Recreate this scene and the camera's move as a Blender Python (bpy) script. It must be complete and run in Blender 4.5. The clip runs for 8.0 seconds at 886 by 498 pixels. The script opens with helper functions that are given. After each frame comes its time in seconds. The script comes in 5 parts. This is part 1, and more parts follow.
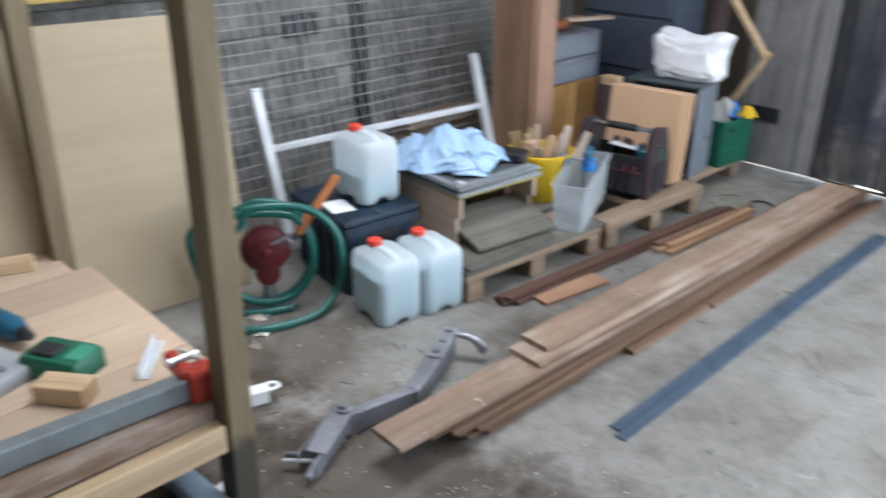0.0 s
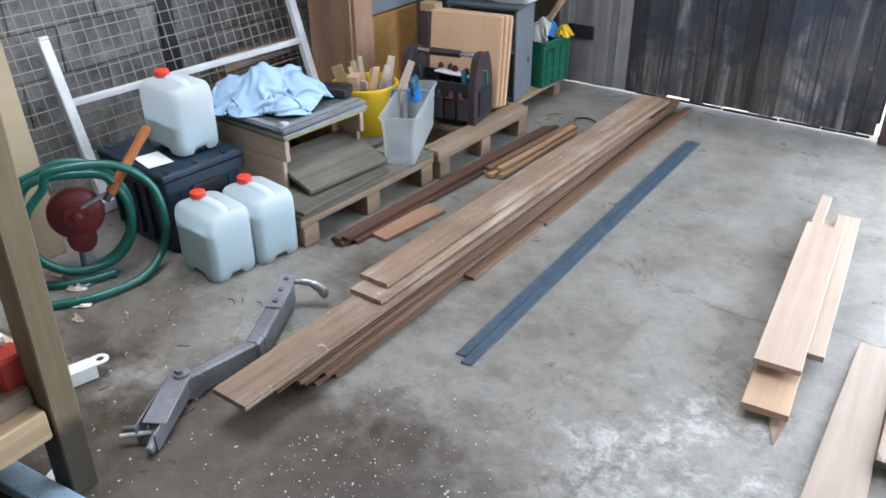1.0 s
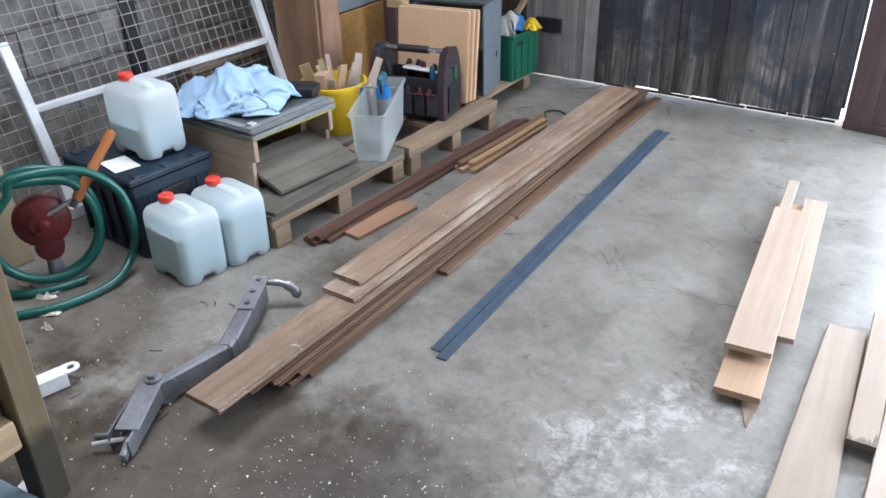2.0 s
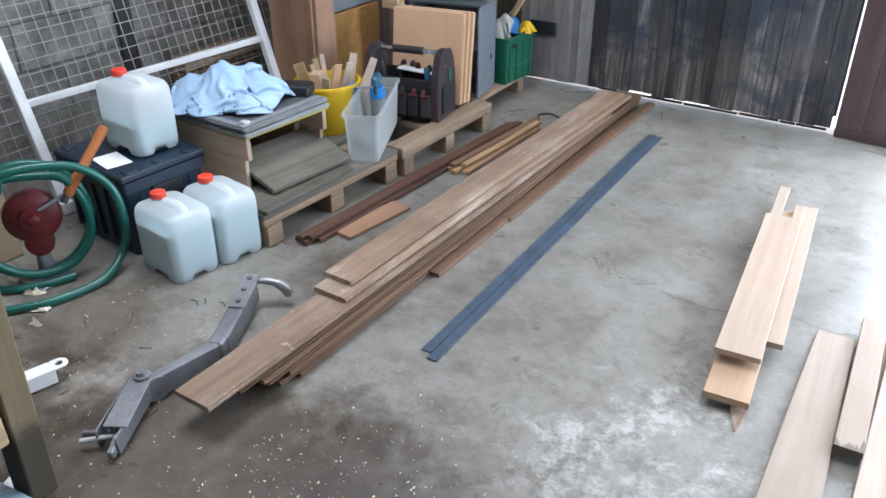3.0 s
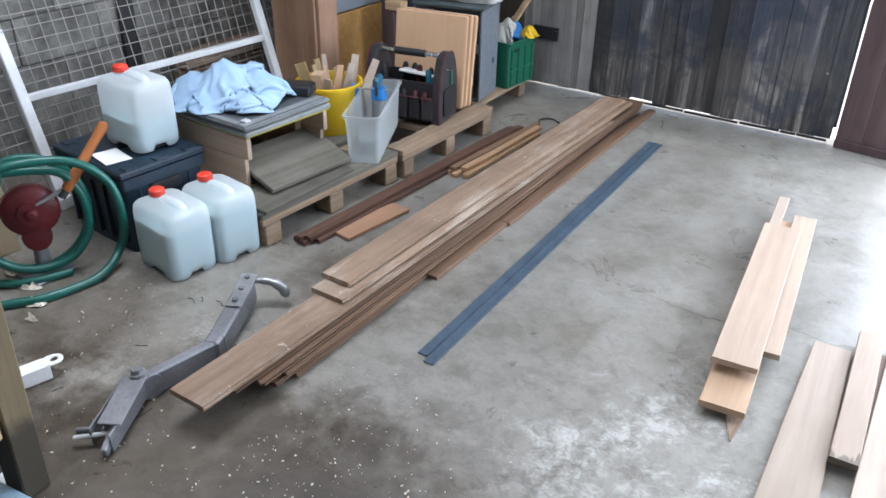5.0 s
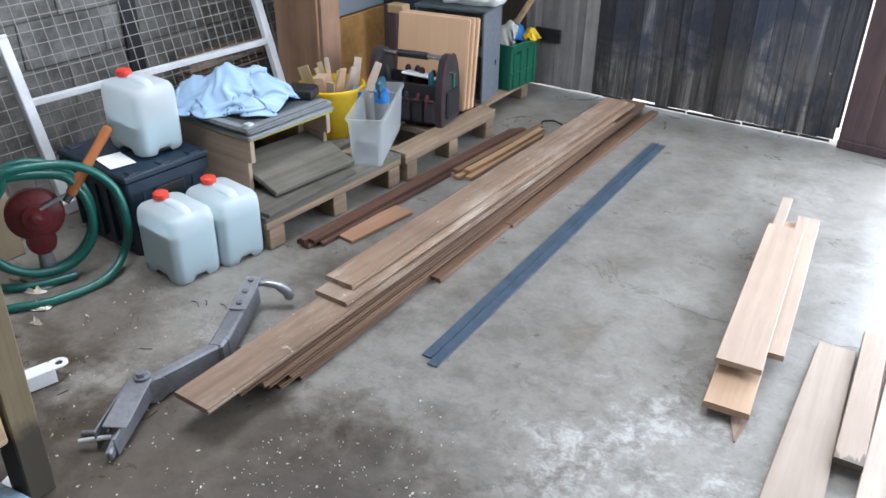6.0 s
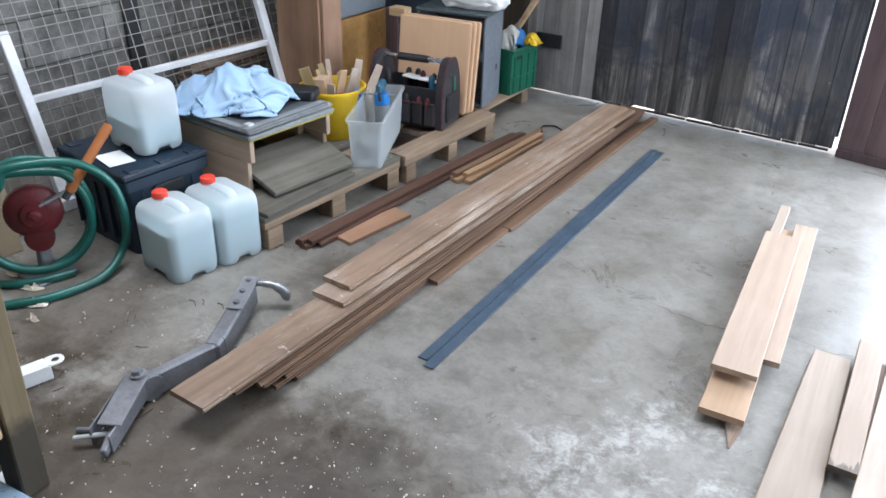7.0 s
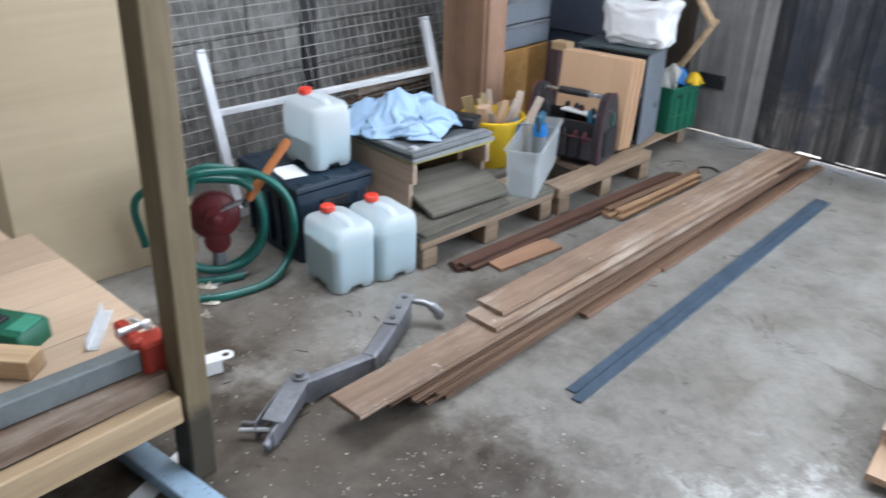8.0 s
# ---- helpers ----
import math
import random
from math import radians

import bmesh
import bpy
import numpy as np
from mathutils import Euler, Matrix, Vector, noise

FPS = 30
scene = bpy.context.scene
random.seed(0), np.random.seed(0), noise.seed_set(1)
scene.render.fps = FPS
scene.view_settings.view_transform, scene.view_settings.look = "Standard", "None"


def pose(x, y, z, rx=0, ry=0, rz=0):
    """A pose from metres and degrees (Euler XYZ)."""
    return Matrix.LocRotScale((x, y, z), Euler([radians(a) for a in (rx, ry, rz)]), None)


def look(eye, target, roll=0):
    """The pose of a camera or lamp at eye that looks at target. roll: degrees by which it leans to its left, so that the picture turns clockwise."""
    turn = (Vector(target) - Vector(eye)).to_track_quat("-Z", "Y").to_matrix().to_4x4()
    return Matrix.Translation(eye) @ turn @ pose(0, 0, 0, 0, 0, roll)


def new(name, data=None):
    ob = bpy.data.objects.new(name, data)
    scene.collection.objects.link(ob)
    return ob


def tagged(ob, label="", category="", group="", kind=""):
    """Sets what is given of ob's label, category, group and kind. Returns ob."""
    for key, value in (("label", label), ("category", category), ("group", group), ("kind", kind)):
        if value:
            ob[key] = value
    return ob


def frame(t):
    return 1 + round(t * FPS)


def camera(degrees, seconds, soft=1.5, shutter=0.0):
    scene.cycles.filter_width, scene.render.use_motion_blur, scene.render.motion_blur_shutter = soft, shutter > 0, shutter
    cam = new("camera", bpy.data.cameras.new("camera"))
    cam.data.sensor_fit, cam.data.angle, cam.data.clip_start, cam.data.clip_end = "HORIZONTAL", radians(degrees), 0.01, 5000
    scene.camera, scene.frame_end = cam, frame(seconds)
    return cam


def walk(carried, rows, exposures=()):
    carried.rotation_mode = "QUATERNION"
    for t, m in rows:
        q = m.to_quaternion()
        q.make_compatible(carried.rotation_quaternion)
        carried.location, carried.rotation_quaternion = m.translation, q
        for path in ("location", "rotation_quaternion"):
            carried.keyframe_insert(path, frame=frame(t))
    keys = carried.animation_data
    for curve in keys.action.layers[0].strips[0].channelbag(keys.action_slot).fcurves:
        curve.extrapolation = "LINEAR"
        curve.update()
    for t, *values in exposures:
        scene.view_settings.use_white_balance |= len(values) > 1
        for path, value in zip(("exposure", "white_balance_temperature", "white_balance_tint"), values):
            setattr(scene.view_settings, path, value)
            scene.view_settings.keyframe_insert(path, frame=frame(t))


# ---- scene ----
EXPOSURE = 0.45
# camera and its way
cam = camera(58.4, 8.0, soft=1.6, shutter=0.4)
PATH = [
    (0, (0.313, -0.366, 1.556), (-1.003, 0.886, 0.719), 0.0),
    (0.1, (0.315, -0.354, 1.549), (-0.924, 0.966, 0.698), 0.3),
    (0.3, (0.319, -0.327, 1.553), (-0.788, 1.076, 0.656), 0.8),
    (0.5, (0.314, -0.313, 1.553), (-0.718, 1.126, 0.626), 1.1),
    (1, (0.319, -0.292, 1.539), (-0.662, 1.148, 0.556), -0.4),
    (1.5, (0.333, -0.282, 1.535), (-0.619, 1.172, 0.546), -2.0),
    (2, (0.341, -0.28, 1.532), (-0.594, 1.185, 0.543), -1.4),
    (3.5, (0.338, -0.284, 1.529), (-0.58, 1.196, 0.544), 0.0),
    (4, (0.337, -0.281, 1.527), (-0.576, 1.2, 0.54), 0.2),
    (4.5, (0.331, -0.281, 1.530), (-0.578, 1.204, 0.545), 1.2),
    (6, (0.333, -0.284, 1.532), (-0.588, 1.199, 0.557), 0.7),
    (6.5, (0.332, -0.285, 1.535), (-0.585, 1.201, 0.561), 0.9),
    (7, (0.338, -0.288, 1.529), (-0.583, 1.202, 0.563), 1.6),
    (7.5, (0.320, -0.311, 1.531), (-0.662, 1.17, 0.612), 1.7),
    (7.7, (0.307, -0.335, 1.537), (-0.729, 1.110, 0.622), 2.2),
    (7.8, (0.294, -0.348, 1.533), (-1.316, 1.804, 0.158), 2.0),
    (7.9, (0.287, -0.366, 1.531), (-0.860, 1.004, 0.632), 1.7),
    (8, (0.273, -0.381, 1.537), (-0.919, 0.946, 0.629), 1.6),
]
walk(cam, [(t, look(eye, target, roll)) for t, eye, target, roll in PATH], [(0.0, EXPOSURE), (8.0, EXPOSURE)])

# ---- sky, daylight through the doorways, added roof fill lamps ----
world = bpy.data.worlds.new("world")
scene.world = world
world.use_nodes = True
wn = world.node_tree
sky = wn.nodes.new("ShaderNodeTexSky")
sky.sky_type = "NISHITA"
sky.sun_disc = False
sky.sun_elevation, sky.sun_rotation = radians(75), radians(0)
sky.air_density, sky.dust_density = 1.0, 3.0
wn.links.new(sky.outputs[0], wn.nodes["Background"].inputs[0])
wn.nodes["Background"].inputs[1].default_value = 0.15

sun = bpy.data.lights.new("sun", "SUN")
sun.energy, sun.angle, sun.color = 5.0, radians(15), (1.0, 0.97, 0.93)
new("sun", sun).matrix_world = look((0.6, 6.5, 12), (0, 4, 0))


def area_lamp(name, m, sx, sy, watts, color):
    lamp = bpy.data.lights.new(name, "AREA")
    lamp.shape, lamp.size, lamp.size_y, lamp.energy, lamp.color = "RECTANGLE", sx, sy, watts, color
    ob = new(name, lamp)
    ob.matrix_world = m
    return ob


# sky's light in the two doorways; three unseen roof lamps added as fill
area_lamp("doorway_daylight", look((1.36, 4.02, 1.05), (0.6, 1.5, 0.3)), 1.9, 1.9, 148, (0.79, 0.88, 1.02))
area_lamp("doorway_daylight", look((2.42, 2.35, 1.25), (0.0, 2.35, 0.2)), 1.8, 2.0, 44, (0.79, 0.88, 1.02))
area_lamp("roof_fill_lamp", look((0.3, 2.6, 2.86), (0.3, 2.6, 0)), 1.0, 1.8, 15, (0.83, 0.90, 1.03))
area_lamp("roof_fill_lamp", look((-0.9, -1.9, 2.86), (-0.9, -1.9, 0)), 1.0, 1.8, 4, (0.90, 0.93, 1.0))
area_lamp("roof_fill_lamp", look((-1.5, 1.4, 2.86), (-1.5, 1.4, 0)), 1.0, 1.8, 46, (0.855, 0.905, 1.03))


# ---- materials ----
def material(name, build):
    m = bpy.data.materials.new(name)
    m.use_nodes = True
    nt = m.node_tree
    bsdf = nt.nodes["Principled BSDF"]
    build(nt, bsdf)
    return m


def node(nt, kind, **inputs):
    n = nt.nodes.new(kind)
    for k, v in inputs.items():
        n.inputs[k.replace("_", " ")].default_value = v
    return n


def coords(nt, scale, which="Object"):
    tc = nt.nodes.new("ShaderNodeTexCoord")
    mp = nt.nodes.new("ShaderNodeMapping")
    mp.inputs["Scale"].default_value = scale
    nt.links.new(tc.outputs[which], mp.inputs["Vector"])
    return mp.outputs[0]


def noise_at(nt, vec, scale, detail=5.0, rough=0.6, distort=0.0):
    n = node(nt, "ShaderNodeTexNoise", Scale=scale, Detail=detail, Roughness=rough, Distortion=distort)
    nt.links.new(vec, n.inputs["Vector"])
    return n.outputs["Fac"]


def ramp(nt, fac, stops):
    r = nt.nodes.new("ShaderNodeValToRGB")
    el = r.color_ramp.elements
    while len(el) < len(stops):
        el.new(0.5)
    for e, (p, c) in zip(el, stops):
        e.position = p
        e.color = (*c, 1) if len(c) == 3 else c
    nt.links.new(fac, r.inputs[0])
    return r.outputs[0]


def mix(nt, fac, a, b, mode="MIX"):
    n = nt.nodes.new("ShaderNodeMix")
    n.data_type, n.blend_type = "RGBA", mode
    for socket, v in ((n.inputs["Factor"], fac), (n.inputs[6], a), (n.inputs[7], b)):
        if isinstance(v, bpy.types.NodeSocket):
            nt.links.new(v, socket)
        elif isinstance(v, (int, float)):
            socket.default_value = v
        else:
            socket.default_value = (*v, 1)
    return n.outputs[2]


def bump(nt, bsdf, height, strength, distance=0.003):
    b = node(nt, "ShaderNodeBump", Strength=strength, Distance=distance)
    nt.links.new(height, b.inputs["Height"])
    nt.links.new(b.outputs[0], bsdf.inputs["Normal"])


def grey(v):
    return (v, v, v)


def plain(name, color, rough=0.5, metal=0.0, wear=0.25, scale=18.0, relief=0.15):
    """A painted, moulded or metal surface with two scales of wear."""
    def build(nt, b):
        v = coords(nt, (1, 1, 1))
        big, fine = noise_at(nt, v, scale * 0.25, 4), noise_at(nt, v, scale * 3, 6, 0.7)
        dark = tuple(c * (1 - wear) for c in color)
        light = tuple(min(1, c * (1 + wear * 0.6)) for c in color)
        c1 = ramp(nt, big, [(0.3, dark), (0.7, light)])
        c2 = ramp(nt, fine, [(0.3, grey(1 - wear * 0.7)), (0.6, grey(1.0))])
        nt.links.new(mix(nt, 0.8, c1, c2, "MULTIPLY"), b.inputs["Base Color"])
        nt.links.new(ramp(nt, fine, [(0.3, grey(min(1, rough + 0.12))), (0.7, grey(max(0.05, rough - 0.08)))]), b.inputs["Roughness"])
        b.inputs["Metallic"].default_value = metal
        if relief:
            bump(nt, b, fine, relief, 0.002)
    return material(name, build)


def wood(name, light, dark, along=1, grain=60.0, rough=0.6, stain=(0.5, 0.45, 0.4), stained=0.35, gloss=0.3, fibre_dark=0.5, flecks=0.0):
    """Timber with its grain along the object's axis 0, 1 or 2; every piece differs."""
    def build(nt, b):
        info = nt.nodes.new("ShaderNodeObjectInfo")
        tc = nt.nodes.new("ShaderNodeTexCoord")
        shift = nt.nodes.new("ShaderNodeVectorMath")
        shift.operation = "MULTIPLY_ADD"
        comb = nt.nodes.new("ShaderNodeCombineXYZ")
        for i in range(3):
            nt.links.new(info.outputs["Random"], comb.inputs[i])
        nt.links.new(comb.outputs[0], shift.inputs[0])
        shift.inputs[1].default_value = (37.0, 53.0, 71.0)
        nt.links.new(tc.outputs["Object"], shift.inputs[2])
        mp = nt.nodes.new("ShaderNodeMapping")
        s = [1.0, 1.0, 1.0]
        s[along] = 0.045
        mp.inputs["Scale"].default_value = s
        nt.links.new(shift.outputs[0], mp.inputs["Vector"])
        fibre = noise_at(nt, mp.outputs[0], grain, 7, 0.7, 0.6)
        bands = noise_at(nt, mp.outputs[0], grain * 0.22, 3, 0.5, 1.2)
        blot = noise_at(nt, shift.outputs[0], 5.0, 5, 0.65)
        c = ramp(nt, bands, [(0.3, dark), (0.7, light)])
        c = mix(nt, 0.55, c, ramp(nt, fibre, [(0.3, grey(fibre_dark)), (0.65, grey(1.1))]), "MULTIPLY")
        c = mix(nt, ramp(nt, blot, [(0.42, grey(0)), (0.75, grey(stained))]), c, stain, "MULTIPLY")
        if flecks:
            worn = nt.nodes.new("ShaderNodeMapping")
            worn.inputs["Scale"].default_value = (1.0, 0.22, 1.0)
            nt.links.new(shift.outputs[0], worn.inputs["Vector"])
            rubbed = noise_at(nt, worn.outputs[0], 13.0, 6, 0.65)
            c = mix(nt, ramp(nt, rubbed, [(0.50, grey(0)), (0.70, grey(flecks))]), c, (0.46, 0.40, 0.34))
            spots = noise_at(nt, shift.outputs[0], 34.0, 3, 0.6)
            c = mix(nt, ramp(nt, spots, [(0.68, grey(0)), (0.74, grey(flecks))]), c, (0.66, 0.62, 0.56))
        hs = node(nt, "ShaderNodeHueSaturation")
        nt.links.new(c, hs.inputs["Color"])
        mr = nt.nodes.new("ShaderNodeMapRange")
        mr.inputs["To Min"].default_value, mr.inputs["To Max"].default_value = 0.8, 1.2
        nt.links.new(info.outputs["Random"], mr.inputs["Value"])
        nt.links.new(mr.outputs[0], hs.inputs["Value"])
        nt.links.new(hs.outputs[0], b.inputs["Base Color"])
        nt.links.new(ramp(nt, fibre, [(0.3, grey(min(1, rough + 0.15))), (0.7, grey(rough - 0.05))]), b.inputs["Roughness"])
        b.inputs["Specular IOR Level"].default_value = gloss
        bump(nt, b, fibre, 0.35, 0.0015)
    return material(name, build)


def floor_build(nt, b):
    v = coords(nt, (1, 1, 1))
    big = noise_at(nt, v, 0.9, 6, 0.62, 0.4)
    mid = noise_at(nt, v, 5.5, 8, 0.72, 0.2)
    fine = noise_at(nt, v, 70, 6, 0.75)
    scuff = noise_at(nt, v, 15, 7, 0.75, 0.5)
    grain = noise_at(nt, v, 42, 6, 0.7, 1.0)
    c = ramp(nt, big, [(0.32, (0.18, 0.167, 0.147)), (0.5, (0.235, 0.222, 0.20)), (0.68, (0.295, 0.282, 0.26))])
    c = mix(nt, 0.75, c, ramp(nt, mid, [(0.28, (0.55, 0.52, 0.48)), (0.52, grey(0.95)), (0.7, grey(1.12))]), "MULTIPLY")
    c = mix(nt, 0.5, c, ramp(nt, fine, [(0.3, grey(0.72)), (0.6, grey(1.05))]), "MULTIPLY")
    c = mix(nt, 0.7, c, ramp(nt, scuff, [(0.3, grey(0.62)), (0.48, grey(0.98)), (0.66, grey(1.16))]), "MULTIPLY")
    oil = noise_at(nt, v, 1.7, 3, 0.5, 0.8)
    c = mix(nt, ramp(nt, oil, [(0.56, grey(0)), (0.7, grey(0.5))]), c, (0.62, 0.56, 0.48), "MULTIPLY")
    def patch(cx, cy, r, soft, edge):
        """A blotch of its own on the slab, ragged by noise: 1 inside, 0 outside."""
        d = nt.nodes.new("ShaderNodeVectorMath")
        d.operation = "DISTANCE"
        nt.links.new(v, d.inputs[0])
        d.inputs[1].default_value = (cx, cy, 0)
        add = nt.nodes.new("ShaderNodeMath")
        add.operation = "MULTIPLY_ADD"
        nt.links.new(mid, add.inputs[0])
        add.inputs[1].default_value = soft
        nt.links.new(d.outputs["Value"], add.inputs[2])
        m = nt.nodes.new("ShaderNodeMapRange")
        m.inputs["From Min"].default_value, m.inputs["From Max"].default_value = r + soft * 0.5 - edge, r + soft * 0.5 + edge
        m.inputs["To Min"].default_value, m.inputs["To Max"].default_value = 1.0, 0.0
        nt.links.new(add.outputs[0], m.inputs["Value"])
        return m.outputs[0]
    # scoured pale laitance, and damp brown ground-in dirt
    for cx, cy, r in ((-0.15, 1.22, 0.20), (0.0, 1.55, 0.12), (0.1, 1.2, 0.1), (-1.5, 1.12, 0.1)):
        k = nt.nodes.new("ShaderNodeMath")
        k.operation = "MULTIPLY"
        nt.links.new(patch(cx, cy, r, 1.5, 0.12), k.inputs[0])
        nt.links.new(mix(nt, 1.0, ramp(nt, scuff, [(0.40, grey(0.08)), (0.58, grey(0.8))]), ramp(nt, grain, [(0.40, grey(0.25)), (0.56, grey(1.0))]), "MULTIPLY"), k.inputs[1])
        c = mix(nt, k.outputs[0], c, (0.46, 0.455, 0.44))
    for cx, cy, r, a in ((-1.0, 0.50, 0.60, 0.9), (-0.6, 0.85, 0.30, 0.75), (-1.85, 0.95, 0.30, 0.7), (-1.25, 1.75, 0.2, 0.6), (-1.75, 0.35, 0.45, 0.8)):
        k = nt.nodes.new("ShaderNodeMath")
        k.operation = "MULTIPLY"
        nt.links.new(patch(cx, cy, r, 0.9, 0.16), k.inputs[0])
        k.inputs[1].default_value = a
        c = mix(nt, k.outputs[0], c, (0.41, 0.35, 0.295), "MULTIPLY")
    nt.links.new(c, b.inputs["Base Color"])
    worn = noise_at(nt, v, 3.1, 8, 0.72, 0.6)
    nt.links.new(ramp(nt, worn, [(0.36, grey(0.24)), (0.5, grey(0.42)), (0.62, grey(0.62))]), b.inputs["Roughness"])
    b.inputs["Specular IOR Level"].default_value = 0.55
    bump(nt, b, fine, 0.18, 0.0015)


def block_build(nt, b):
    info = nt.nodes.new("ShaderNodeObjectInfo")
    tc = nt.nodes.new("ShaderNodeTexCoord")
    add = nt.nodes.new("ShaderNodeVectorMath")
    add.operation = "ADD"
    nt.links.new(tc.outputs["Object"], add.inputs[0])
    sc = nt.nodes.new("ShaderNodeVectorMath")
    sc.operation = "SCALE"
    sc.inputs["Scale"].default_value = 40.0
    nt.links.new(info.outputs["Random"], sc.inputs[0])
    nt.links.new(sc.outputs[0], add.inputs[1])
    v = add.outputs[0]
    mid, fine = noise_at(nt, v, 6, 7, 0.7), noise_at(nt, v, 90, 5, 0.7)
    c = ramp(nt, mid, [(0.32, (0.09, 0.087, 0.08)), (0.5, (0.175, 0.172, 0.16)), (0.75, (0.33, 0.32, 0.30))])
    c = mix(nt, 0.6, c, ramp(nt, fine, [(0.3, grey(0.6)), (0.6, grey(1.05))]), "MULTIPLY")
    nt.links.new(c, b.inputs["Base Color"])
    b.inputs["Roughness"].default_value = 0.92
    bump(nt, b, fine, 0.6, 0.004)


def door_build(nt, b):
    info = nt.nodes.new("ShaderNodeObjectInfo")
    tc = nt.nodes.new("ShaderNodeTexCoord")
    ma = nt.nodes.new("ShaderNodeVectorMath")
    ma.operation = "MULTIPLY_ADD"
    nt.links.new(info.outputs["Random"], ma.inputs[0])
    ma.inputs[1].default_value = (31, 17, 23)
    nt.links.new(tc.outputs["Object"], ma.inputs[2])
    mp = nt.nodes.new("ShaderNodeMapping")
    mp.inputs["Scale"].default_value = (1, 1, 0.06)
    nt.links.new(ma.outputs[0], mp.inputs["Vector"])
    streak, fibre = noise_at(nt, mp.outputs[0], 22, 7, 0.7, 0.5), noise_at(nt, mp.outputs[0], 130, 5, 0.7)
    geo = nt.nodes.new("ShaderNodeNewGeometry")
    blot = noise_at(nt, geo.outputs["Position"], 2.6, 6, 0.7, 0.5)
    grime = noise_at(nt, geo.outputs["Position"], 1.3, 4, 0.6, 0.3)
    c = ramp(nt, streak, [(0.32, (0.014, 0.013, 0.014)), (0.5, (0.07, 0.064, 0.06)), (0.66, (0.26, 0.243, 0.228))])
    c = mix(nt, ramp(nt, blot, [(0.47, grey(0)), (0.58, grey(0.85))]), c, (0.013, 0.019, 0.032))
    c = mix(nt, ramp(nt, grime, [(0.4, grey(0)), (0.62, grey(0.22))]), c, (0.16, 0.15, 0.14))
    sep = nt.nodes.new("ShaderNodeSeparateXYZ")
    nt.links.new(geo.outputs["Position"], sep.inputs[0])
    up = nt.nodes.new("ShaderNodeMath")
    up.operation = "MULTIPLY_ADD"
    nt.links.new(streak, up.inputs[0])
    up.inputs[1].default_value = 1.1
    nt.links.new(sep.outputs[2], up.inputs[2])
    c = mix(nt, ramp(nt, up.outputs[0], [(0.86, grey(0)), (1.22, grey(0.6))]), c, (0.020, 0.026, 0.040))
    c = mix(nt, 0.6, c, ramp(nt, fibre, [(0.3, grey(0.55)), (0.62, grey(1.1))]), "MULTIPLY")
    hs = node(nt, "ShaderNodeHueSaturation")
    nt.links.new(c, hs.inputs["Color"])
    mr = nt.nodes.new("ShaderNodeMapRange")
    mr.inputs["To Min"].default_value, mr.inputs["To Max"].default_value = 0.5, 1.9
    nt.links.new(info.outputs["Random"], mr.inputs["Value"])
    nt.links.new(mr.outputs[0], hs.inputs["Value"])
    nt.links.new(hs.outputs[0], b.inputs["Base Color"])
    b.inputs["Roughness"].default_value = 0.7
    bump(nt, b, streak, 0.4, 0.004)


def shell_build(nt, b):
    """Milky thin plastic: part of the light goes straight through, the rest is scattered."""
    out = nt.nodes["Material Output"]
    b.inputs["Base Color"].default_value = (0.90, 0.92, 0.93, 1)
    b.inputs["Roughness"].default_value = 0.32
    tl = node(nt, "ShaderNodeBsdfTranslucent", Color=(0.9, 0.95, 0.97, 1))
    tr = node(nt, "ShaderNodeBsdfTransparent", Color=(0.95, 0.97, 0.98, 1))
    m1, m2 = nt.nodes.new("ShaderNodeMixShader"), nt.nodes.new("ShaderNodeMixShader")
    m1.inputs[0].default_value, m2.inputs[0].default_value = 0.55, SHELL_CLEAR
    nt.links.new(b.outputs[0], m1.inputs[1])
    nt.links.new(tl.outputs[0], m1.inputs[2])
    nt.links.new(m1.outputs[0], m2.inputs[1])
    nt.links.new(tr.outputs[0], m2.inputs[2])
    nt.links.new(m2.outputs[0], out.inputs["Surface"])


def cloth_build(nt, b):
    v = coords(nt, (1, 1, 1))
    weave, soil = noise_at(nt, v, 300, 3), noise_at(nt, v, 9, 5)
    c = ramp(nt, soil, [(0.3, (0.27, 0.41, 0.57)), (0.7, (0.36, 0.50, 0.66))])
    nt.links.new(c, b.inputs["Base Color"])
    b.inputs["Roughness"].default_value = 0.9
    bump(nt, b, weave, 0.3, 0.001)


def damp_foot(m):
    """The lowest hand's breadth of the post has drawn up water: a ragged dark tide mark."""
    nt = m.node_tree
    b = nt.nodes["Principled BSDF"]
    old = b.inputs["Base Color"].links[0].from_socket
    tc = nt.nodes.new("ShaderNodeTexCoord")
    sep = nt.nodes.new("ShaderNodeSeparateXYZ")
    nt.links.new(tc.outputs["Object"], sep.inputs[0])
    n = noise_at(nt, tc.outputs["Object"], 14, 4)
    add = nt.nodes.new("ShaderNodeMath")
    add.operation = "MULTIPLY_ADD"
    nt.links.new(n, add.inputs[0])
    add.inputs[1].default_value = 0.10
    nt.links.new(sep.outputs[2], add.inputs[2])
    k = ramp(nt, add.outputs[0], [(0.255, grey(1)), (0.30, grey(0))])
    nt.links.new(mix(nt, k, old, (0.055, 0.046, 0.033)), b.inputs["Base Color"])
    return m


